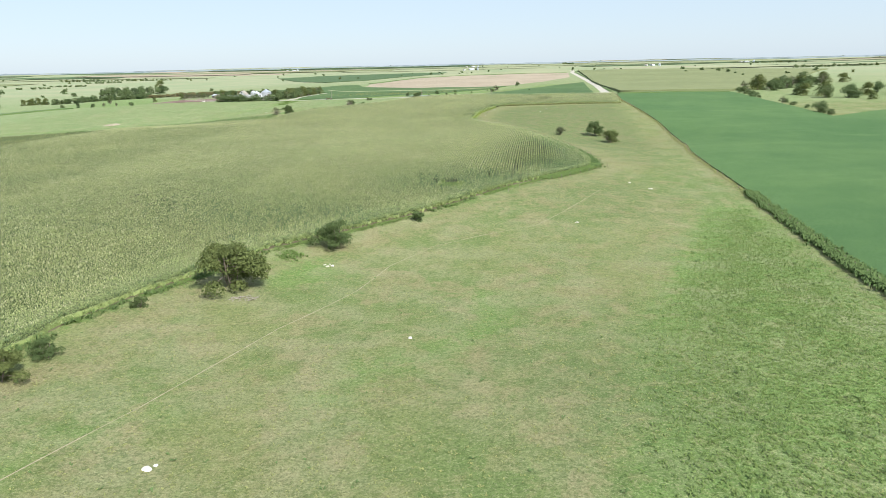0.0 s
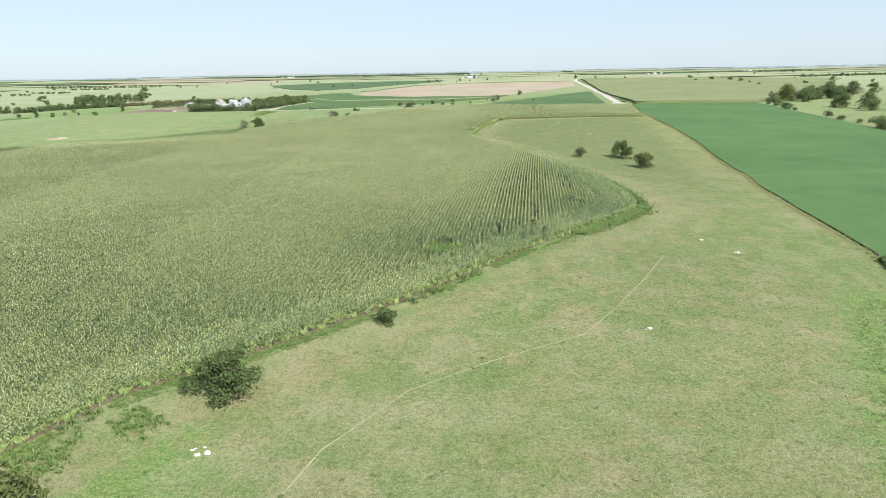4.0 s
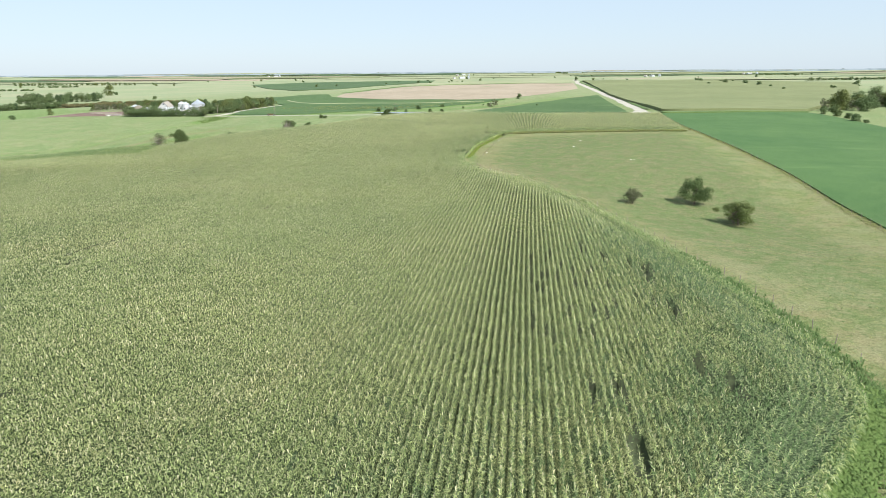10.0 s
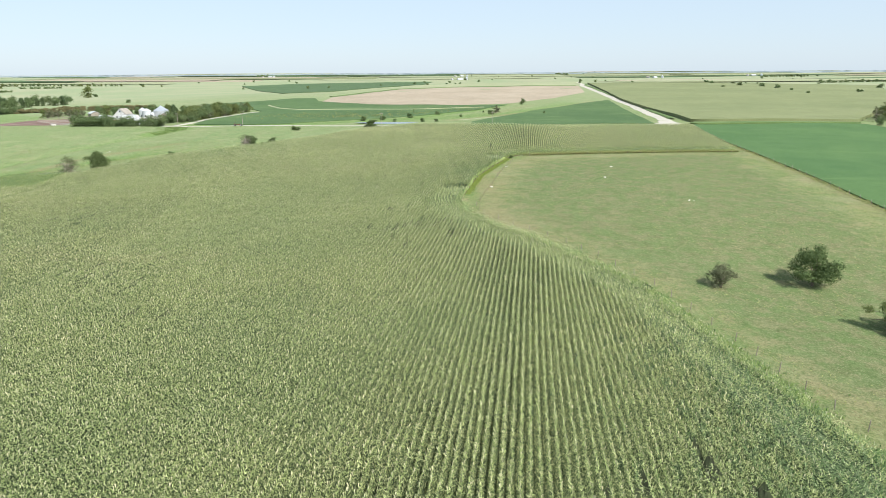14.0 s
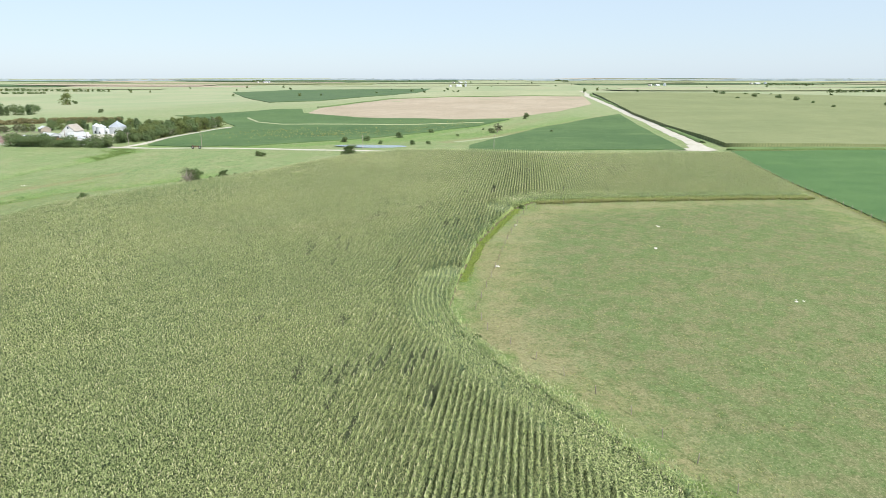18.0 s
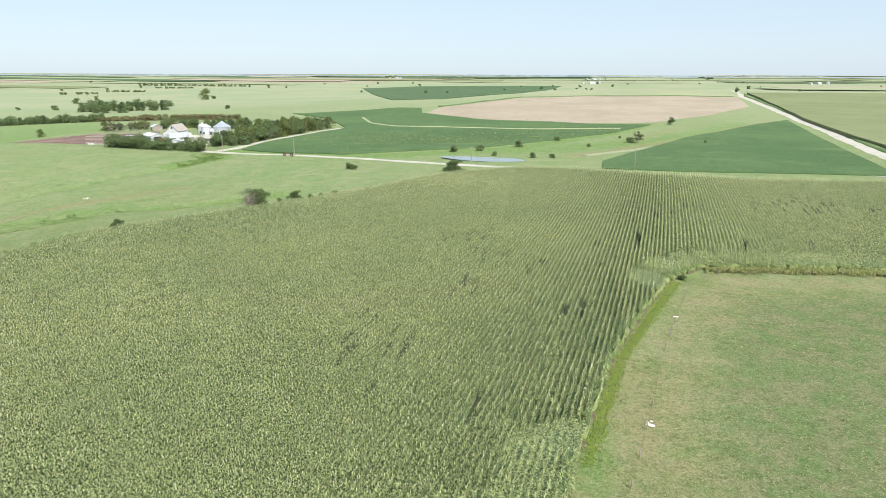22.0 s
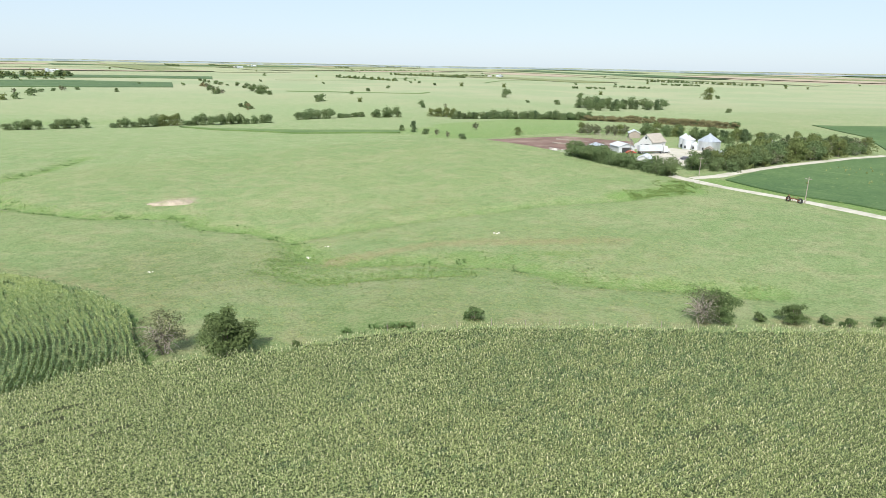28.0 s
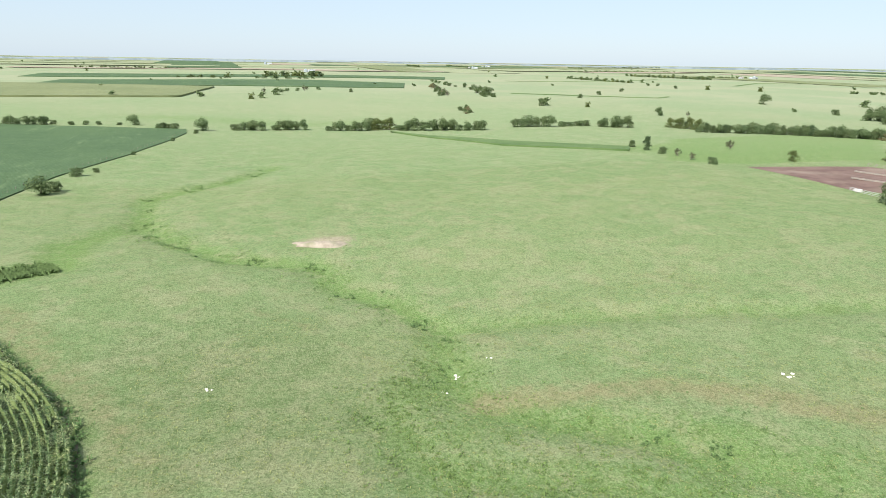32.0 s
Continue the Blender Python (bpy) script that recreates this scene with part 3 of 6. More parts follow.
dry = np.maximum(dry, 0.5 * soft(line_distance(GX, GY, [(-190, 400), (-161, 414), (-142, 424), (-128, 428), (-105, 424)]), 4))
dry = np.maximum(dry, 0.42 * soft(line_distance(GX, GY, [(-182, 440), (-169, 451), (-158, 456), (-148, 461)]), 1.6))
dry = np.maximum(dry, 0.3 * soft(np.hypot((GX + 170) * 0.7, GY - 520), 16))
dry = np.maximum(dry, 0.6 * soft(line_distance(GX, GY, [(32, 606), (58, 642), (90, 692), (126, 750), (176, 826)]), 6))
dry = np.maximum(dry, 0.45 * soft(np.hypot(GX + 8, GY - 640), 9))
dry = np.maximum(dry, 0.45 * soft(line_distance(GX, GY, [(66, 690), (100, 770), (150, 850)]), 7))
rolling = np.sin(GX / 61 + 2.0 * np.sin(GY / 97)) * np.sin(GY / 53 + 1.5 * np.sin(GX / 83))
plain = np.clip((np.hypot(GX, GY - 300) - 420) / 500, 0, 1)
dry = np.maximum(dry, plain * np.clip(0.12 + 0.3 * rolling, 0, 1))
lush = np.maximum(lush, 0.45 * soft(line_distance(GX, GY, [(-129, 461), (-130, 474), (-124, 487), (-112, 496), (-100, 508)]), 4.5))
lush = np.maximum(lush, 0.38 * soft(np.hypot(GX + 112, (GY - 478) * 0.7), 7))
lush = np.maximum(lush, 0.5 * soft(line_distance(GX, GY, [(8, 99), (9, 87), (2, 78), (-8, 71), (-13, 62)]), 4))
lush = np.maximum(lush, 0.4 * soft(line_distance(GX, GY, [(-30, 60), (-40, 50), (-50, 30)]), 5))
lush = np.maximum(lush, 0.38 * soft(np.hypot(GX - 62, (GY - 300) * 0.6), 18))
bare = np.maximum(0.85 * soft(np.hypot((GX + 224) * 0.9, (GY - 462) * 0.5), 3.6), 0.55 * soft(line_distance(GX, GY, [(-226, 454), (-222, 460), (-218, 467)]), 1.8))
bare = np.maximum(bare, 0.42 * soft(np.hypot(GX + 27, GY - 121), 3.5))
bare = np.maximum(bare, 0.5 * soft(line_distance(GX, GY, [(92, 210), (96, 235), (103, 262)]), 2.5))
cover = ground_mesh.color_attributes.new("cover", "FLOAT_COLOR", "POINT")
cover.data.foreach_set("color", np.stack([lush, dry, bare, np.ones(GX.shape)], -1).astype(np.float32).ravel())
pocket = [(57, 205), (51, 268), (47, 309), (29.5, 349), (24, 366), (36, 413), (46, 438), (129, 449), (115, 343), (101, 264), (83, 181)]
old = np.where(inside(pocket, GX, GY), 0.75 * np.clip(outline_distance(pocket, GX, GY) / 14, 0, 1), 0)
old *= 0.55 + 0.45 * np.clip((GY - 230) / 80, 0, 1)
old = np.maximum(old, 0.5 * soft(np.hypot((GX - 44) * 0.9, (GY - 168) * 0.6), 17))
old = np.maximum(old, 0.45 * soft(np.hypot(GX - 22, (GY - 62) * 0.8), 14))
old = np.maximum(old, 0.42 * soft(np.hypot((GX + 150) * 0.8, GY - 436), 24))
meadow = np.clip((np.maximum(-GX - 70, GY - 440)) / 38, 0, 1) * np.clip((GX + 260) / -60, 0.75, 1)
# old turf, meadow, and how strongly painted haze pales the far grass
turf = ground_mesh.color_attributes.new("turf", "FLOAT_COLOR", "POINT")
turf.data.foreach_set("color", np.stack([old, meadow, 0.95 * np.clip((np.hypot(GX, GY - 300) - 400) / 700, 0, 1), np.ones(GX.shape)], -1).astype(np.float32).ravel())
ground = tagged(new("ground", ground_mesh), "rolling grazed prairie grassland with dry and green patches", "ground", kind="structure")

# ---- fields, roads and water ----
drape("soil_patch", CORN, 14, 0.06, SOIL, "dark bare soil under the standing corn", "soil")
drape("soybean_field", SOY_EAST, 9, 0.40, SOY, "deep green soybean field beside the pasture fence", "field", 0.6)
drape("soybean_field", SOY_NOOK, 9, 0.40, SOY_WEEDY, "weedy green soybean field beside the gravel road", "field", 0.6)
drape("soybean_field", SOY_MID, 9, 0.40, SOY_WEEDY, "dark soybean field with pale streaks of weeds", "field", 0.6)
drape("soybean_field", SOY_FAR, 30, 0.8, SOY_DARK, "distant dark green soybean field on a slope", "field", 0.8)
drape("soybean_field", SOY_WEST, 9, 0.40, SOY_DARK, "dark soybean field behind the grazed valley", "field", 0.6)
drape("corn_field", CORN_EAST, 14, 2.0, CORN_TOP, "ripening corn field beyond the gravel road", "field", 2.0)
drape("corn_field", CORN_WEST, 30, 2.0, CORN_TOP, "distant corn field with straight edges", "field", 2.0)
drape("stubble_field", STUBBLE_FIELD, 10, 0.12, STUBBLE, "pinkish tan harvested wheat stubble field", "field")
drape("feedlot_ground", FEEDLOT, 4, 0.07, FEEDLOT_SOIL, "bare reddish trodden soil of the cattle lot", "ground")
drape("farmyard", YARD, 4, 0.08, GRAVEL, "pale gravel farmyard between barn and bins", "yard")
drape("road_apron", [(126, 565), (146, 575), (150, 590), (157, 588), (156, 566), (150, 561)], 4, 0.10, GRAVEL, "wide pale gravel junction at the field corner", "road")
ribbon("road", [(152, 566), (154, 582), (190, 761), (203, 850), (246, 1161), (263, 1228), (300, 1420)], 7.0, 0.16, GRAVEL, "straight pale gravel country road climbing a hill", "road")
ribbon("road", [(-152, 611), (-135, 605), (-117, 600), (-93, 596), (-54, 584), (-18, 569), (2, 561), (12, 560)], 4.2, 0.14, GRAVEL, "narrow pale gravel lane to the farm", "road")
ribbon("driveway", [(-132, 607), (-128, 618), (-126, 665), (-121, 712), (-115, 741)], 4.2, 0.14, GRAVEL, "pale gravel drive along the shelterbelt", "road")
TRAIL_DUST = rough_material("dusty_trail", (0.25, 0.22, 0.135), (0.31, 0.275, 0.175), 0.7, third=(0.22, 0.22, 0.11))
ribbon("cattle_trail", TRAIL, 0.16, 0.02, TRAIL_DUST, "thin trodden cattle trail through dry grass", "trail", 2.0)
ribbon("cattle_trail", FAINT_TRAIL, 0.12, 0.012, TRAIL_DUST, "faint cattle trail fading into the grass", "trail", 2.0)
ribbon("tall_grass_strip", [(163, 600), (196, 761), (209, 850), (252, 1161), (269, 1228)], 4.0, 0.8, TALL_WEEDS, "dark tall grass in the roadside ditch", "grass")
drape("tall_grass_strip", [(-511, 554), (-392, 588), (-338, 630), (-352, 640), (-417, 600)], 8, 0.9, TALL_WEEDS, "dark band of tall grass in a swale", "grass", 0.9)
drape("tall_grass_strip", [(160, 567), (218, 569), (259, 572), (262, 576), (166, 575)], 6, 0.9, TALL_WEEDS, "rough tall grass between two fields", "grass", 0.8)
pond_z = ground_z(-4, 584) + 0.1
pond_rim = [(-24, 588), (-20, 583), (-13, 578), (-4, 575.5), (5, 576), (11, 579), (12, 583), (7, 587), (0, 588), (-10, 590), (-19, 590)]
tagged(new("pond", raw_mesh("pond", [(x, y, pond_z + 0.15) for x, y in pond_rim], [list(range(len(pond_rim)))], WATER)), "small still farm pond beside the lane", "pond", kind="structure")

drape("soybean_field", [(-1065, 200), (-1070, 362), (-1103, 446), (-1084, 530), (-1043, 715), (-1208, 764), (-1344, 606), (-1354, 453), (-1330, 200)], 40, 1.0, SOY_DARK, "long dark soybean strip on the western plain", "field", 1.0)
drape("soybean_field", [(-1504, 340), (-1551, 529), (-1521, 770), (-1424, 914), (-1612, 982), (-1788, 670), (-1717, 328), (-1700, 100), (-1500, 100)], 60, 1.0, SOY_DARK, "second dark soybean strip on the western plain", "field", 1.0)
drape("hay_field", [(-20, 1160), (120, 1165), (240, 1158), (262, 1240), (300, 1430), (420, 1900), (120, 2100), (20, 1700)], 40, 0.3, HAY, "pale hay field beyond the stubble", "field", 0.3)
ribbon("tall_grass_strip", [(-90, 990), (-14, 1156), (120, 1162), (236, 1155)], 5.0, 0.9, TALL_WEEDS, "dark grassy terrace behind the stubble", "grass", 12.0)
ribbon("grass_strip", [(36, 606), (63, 640), (96, 689), (133, 745), (184, 822)], 5.0, 0.12, HAY, "pale mown strip beside the soybeans", "grass")
ribbon("tall_grass_strip", [(-893, 825), (-827, 897), (-777, 977), (-800, 1010)], 7.0, 0.9, TALL_WEEDS, "dark grassy terrace on the valley side", "grass", 12.0)
ribbon("tall_grass_strip", [(-1386, 1040), (-1365, 1269), (-1480, 1500)], 9.0, 0.9, TALL_WEEDS, "dark grassy terrace on the far plain", "grass", 20.0)
ribbon("tall_grass_strip", [(-1134, 1428), (-1240, 1580), (-1210, 1760)], 9.0, 0.9, TALL_WEEDS, "dark grassy terrace on the far plain", "grass", 20.0)
ribbon("grass_strip", [(-130, 848), (-108, 790), (-84, 765), (-43, 758), (20, 757), (66, 760)], 3.0, 0.75, HAY, "pale weedy terrace through the soybeans", "grass")
# the far plain: long strips of crops between pastures
far_rng = random.Random(11)
FAR_CROPS = ((HAY, "pale hay strip on the far plain", "hay_field", 0.4), (SOY_DARK, "dark soybean strip on the far plain", "soybean_field", 0.9), (STUBBLE, "tan stubble strip on the far plain", "stubble_field", 0.4), (CORN_TOP, "corn strip on the far plain", "corn_field", 2.0))
for k in range(210):
    a, r = far_rng.uniform(-0.15, 3.45), 1750 + 3000 * far_rng.random() ** 0.75
    cx, cy = r * math.cos(a), 250 + r * math.sin(a)
    long, deep = far_rng.uniform(250, 1100) * (0.6 + r / 4000), far_rng.uniform(70, 260)
    w, h = (long, deep) if abs(math.sin(a)) > 0.7 or far_rng.random() < 0.25 else (deep, long)
    x0, y0, x1, y1 = cx - w / 2, cy - h / 2, cx + w / 2, cy + h / 2
    if (x0 < 450 and x1 > -500 and y0 < 2450 and y1 > 700) or (x1 > -1850 and x0 < 0 and y1 > 0 and y0 < 1650) or (x0 < 900 and x1 > 0 and y0 < 1500):
        continue
    crop, words, what, lift = far_rng.choices(FAR_CROPS, (5, 1.5, 2, 2))[0]
    drape(what, [(x0, y0), (x1, y0), (x1, y1), (x0, y1)], 95, 0.5 + 0.012 * k, crop, words, "field", 0.5)


# a glowing backdrop where the plain meets the sky: far woods and fields in painted blue haze
rim_look = Shade("blue_haze_glow", rough=1.0, spec=0.0)
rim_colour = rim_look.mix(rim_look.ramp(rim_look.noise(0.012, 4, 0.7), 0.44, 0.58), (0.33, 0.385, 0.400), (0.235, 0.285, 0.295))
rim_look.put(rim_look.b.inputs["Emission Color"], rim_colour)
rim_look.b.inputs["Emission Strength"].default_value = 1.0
rim_rng = np.random.default_rng(31)
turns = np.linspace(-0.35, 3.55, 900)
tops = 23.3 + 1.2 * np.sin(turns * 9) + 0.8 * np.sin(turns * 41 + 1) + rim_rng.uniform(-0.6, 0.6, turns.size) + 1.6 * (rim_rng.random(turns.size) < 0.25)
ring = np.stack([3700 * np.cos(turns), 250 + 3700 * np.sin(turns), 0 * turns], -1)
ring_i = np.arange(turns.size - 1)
tagged(new("backdrop", raw_mesh("backdrop", np.concatenate([ring + np.array((0, 0, 6.0)), ring + np.array((0, 0, 1.0)) * tops[:, None]]), np.stack([ring_i, ring_i + 1, ring_i + 1 + turns.size, ring_i + turns.size], -1), rim_look.done((0.02, 0.02, 0.02)))), "glowing backdrop of distant woods and fields in painted blue haze", "distance", kind="structure")


# ---- the standing corn ----
ROW_GAP, LEAN_OF_ROWS = 0.76, radians(9.6)
ALONG, ACROSS = np.array((math.sin(LEAN_OF_ROWS), math.cos(LEAN_OF_ROWS))), np.array((math.cos(LEAN_OF_ROWS), -math.sin(LEAN_OF_ROWS)))
ARC = (-118.0, 343.0)
ARC_EDGE = -97.0
# the headland: rows that run round the field's edge
RIMS = (EDGE_SE + EDGE_EAST[:12], EDGE_EAST[-1:] + EDGE_NORTH)
HEAD_ROWS = 9
HEAD = HEAD_ROWS * ROW_GAP + 0.15
# bare slots in the stand: x, y, half width, half length
THIN_SPOTS = [(25.5, 198, 0.8, 3.6), (39.8, 229, 0.75, 2.8), (38.8, 210, 0.75, 2.2), (37.0, 213.2, 0.65, 2.6), (26.8, 207.7, 0.6, 1.4), (24.2, 207.8, 0.55, 1.6), (23.6, 188.6, 0.5, 3.0), (22.4, 183, 0.6, 2.0), (25.4, 185, 0.6, 2.8), (24.4, 180.8, 0.5, 1.6), (20.3, 181.3, 0.6, 0.9),
              (16.2, 185, 0.6, 2.0), (27.5, 182.2, 0.45, 1.2), (43.2, 247.8, 0.5, 3.0), (39.1, 233.3, 0.45, 1.6), (38, 254.3, 0.65, 2.6), (40.9, 250.3, 0.6, 2.6), (41.5, 242.8, 0.5, 2.4), (42, 247.4, 0.45, 2.0), (35.9, 260.8, 0.4, 2.2), (1, 176.8, 0.9, 1.5), (0.8, 171.5, 0.7, 1.0), (5.0, 176, 2.4, 0.9),
              (5.0, 172.6, 4.4, 2.7), (-7, 362.5, 0.5, 0.9), (9.5, 361.4, 0.45, 4.0), (12.6, 349, 0.5, 4.2), (15.9, 347.5, 0.4, 3.4), (18.2, 339.1, 0.7, 2.4), (0, 336.1, 0.4, 1.2), (9.9, 332.4, 0.5, 1.6), (39, 458.6, 0.6, 7.0), (30.6, 455.2, 0.45, 2.6), (59.7, 457, 0.45, 3.0), (72.8, 459.6, 0.5, 2.0),
              (23.4, 417.5, 0.5, 2.4), (25.9, 419.1, 0.5, 2.4), (-42.5, 457.3, 0.7, 0.7), (7.1, 429.2, 0.6, 1.4), (8.9, 425.4, 0.45, 2.2), (5.6, 423.5, 0.5, 1.0), (12.9, 388.5, 0.5, 3.0), (5.5, 362, 0.4, 1.4)]
# low terrace banks where the corn stands pale and thin
TERRACES = ([(-37, 429), (-28.7, 418.6), (-22, 415.2), (-9, 415.7), (1, 421), (11, 428)], [(-24, 192.5), (-15, 198), (-9.4, 205), (-1, 221)], [(-60, 330), (-44, 322), (-24, 325)], [(-95, 250), (-60, 262), (-30, 258)])
crop_rng = np.random.default_rng(5)


def round_off(pts):
    """Cuts the corners of a line twice."""
    p = np.array(pts, float)
    for k in range(2):
        a, b = p[:-1], p[1:]
        p = np.concatenate([p[:1], np.stack([0.75 * a + 0.25 * b, 0.25 * a + 0.75 * b], 1).reshape(-1, 2), p[-1:]])
    return p


def row_strength(x, y):
    """How clearly the rows stand apart; here and there they close over."""
    k = 0.84 + 0.14 * np.sin(x / 13 + 1.5 * np.sin(y / 23)) * np.sin(y / 17 + np.sin(x / 31))
    for px, py, pw, pl in ((28, 240, 22, 62), (85, 500, 60, 50), (18, 352, 9, 16)):
        k = np.maximum(k, np.exp(-((x - px) / pw) ** 2 / 2 - ((y - py) / pl) ** 2 / 2))
    return np.where((x < ARC_EDGE) & (y > 398), 1.0, k)


def greener(x, y):
    """Where the stand is rank and green, not ripening."""
    k = np.zeros(np.shape(x))
    for px, py, pw, pl, top in ((40, 200, 10, 12, 0.9), (22, 176, 12, 12, 0.85), (47, 245, 7, 30, 0.7), (4, 172, 9, 7, 0.7), (-20, 140, 22, 8, 0.4), (30, 395, 8, 26, 0.4), (-60, 470, 16, 22, 0.4)):
        k = np.maximum(k, top * np.exp(-((x - px) / pw) ** 2 / 2 - ((y - py) / pl) ** 2 / 2))
    return k


def paler(x, y):
    """Where the stand is short and bleached: on the terraces."""
    k = np.zeros(np.shape(x))
    for pts in TERRACES:
        k = np.maximum(k, 0.75 * np.exp(-((line_distance(x, y, pts) / 1.9) ** 2) / 2))
    return k


def unevenness(x, y, cell, seed):
    """Smooth chance from 0 to 1 in cells of the given size."""
    grid = np.random.default_rng(seed).random((512, 512))
    i, j = np.floor(x / cell).astype(int), np.floor(y / cell).astype(int)
    a, b = x / cell - i, y / cell - j
    g = lambda p, q: grid[(i + p) % 512, (j + q) % 512]
    return (g(0, 0) * (1 - a) + g(1, 0) * a) * (1 - b) + (g(0, 1) * (1 - a) + g(1, 1) * a) * b


def row_bend(u, v):
    return 0.8 * np.sin(v / 60)


def stand(near):
    """Places of the plants of the near or the farther stand: x, y, the way the row runs, how clear the row is."""
    gap = 0.36 if near else 0.58
    u, v = np.meshgrid(np.arange(-300, 170, ROW_GAP), np.arange(-90, 575, gap))
    u, v = u.ravel(), v.ravel() + crop_rng.uniform(-0.12, 0.12, u.size)
    bend = row_bend(u, v)
    x, y = ACROSS[0] * (u + bend) + ALONG[0] * v, ACROSS[1] * (u + bend) + ALONG[1] * v
    turn = np.full(x.size, math.atan2(ALONG[1], ALONG[0]))
    rim_d = np.minimum(line_distance(x, y, RIMS[0]), line_distance(x, y, RIMS[1]))
    keep = (rim_d > HEAD) & ~((x < ARC_EDGE) & (y > 398) & (np.hypot(x - ARC[0], y - ARC[1]) < 80))
    xs, ys, ts = [x[keep]], [y[keep]], [turn[keep]]
    r, a = np.meshgrid(np.arange(12, 79.3, ROW_GAP), np.arange(0, math.pi, gap / 60))
    r, a = r.ravel(), a.ravel()
    ax, ay = ARC[0] + r * np.cos(a), ARC[1] + r * np.sin(a)
    keep = (ax < ARC_EDGE) & (ay > 398)
    xs.append(ax[keep]), ys.append(ay[keep]), ts.append(a[keep] + math.pi / 2)
    for rim in RIMS:
        line = round_off(rim)
        step = np.linalg.norm(np.diff(line, axis=0), axis=1)
        at = np.r_[0, np.cumsum(step)]
        for k in range(HEAD_ROWS):
            q = np.arange(0, at[-1], gap) + crop_rng.uniform(-0.1, 0.1)
            i = np.clip(np.searchsorted(at, q) - 1, 0, len(step) - 1)
            d = (line[i + 1] - line[i]) / step[i][:, None]
            off = 0.35 + ROW_GAP * k
            p = line[i] + d * (q - at[i])[:, None] + np.stack([-d[:, 1], d[:, 0]], -1) * off
            true = line_distance(p[:, 0], p[:, 1], [tuple(w) for w in line[::2]]) > off - 0.25
            xs.append(p[true, 0]), ys.append(p[true, 1]), ts.append(np.arctan2(d[true, 1], d[true, 0]))
    x, y, turn = np.concatenate(xs), np.concatenate(ys), np.concatenate(ts)
    keep = inside(CORN, x, y) & (x > -190)
    x, y, turn = x[keep], y[keep], turn[keep]
    rowy = row_strength(x, y)
    off = crop_rng.normal(0, 0.09, x.size) * (1.1 - rowy)
    x, y = x - np.sin(turn) * off, y + np.cos(turn) * off
    keep = (x > -105) | near | (y > 370) | (crop_rng.random(x.size) < 0.6)
    close = ((x > -46) & (x < 62) & (y > 125) & (y < 470)) | ((x > -140) & (x <= -46) & (y > 378)) | ((x > -78) & (y > 62) & (y <= 125)) | ((x > -46) & (x < 10) & (y >= 470))
    keep &= close if near else ~close
    edge = outline_distance(CORN, x, y)
    keep &= edge > 0.35 * crop_rng.random(x.size)
    for sx, sy, w, l in THIN_SPOTS:
        du, dv = (x - sx) * ACROSS[0] + (y - sy) * ACROSS[1], (x - sx) * ALONG[0] + (y - sy) * ALONG[1]
        keep &= (du / (0.72 * w)) ** 2 + (dv / (0.9 * l)) ** 2 > crop_rng.uniform(0.5, 1.2, x.size)
    return x[keep], y[keep], turn[keep], rowy[keep]


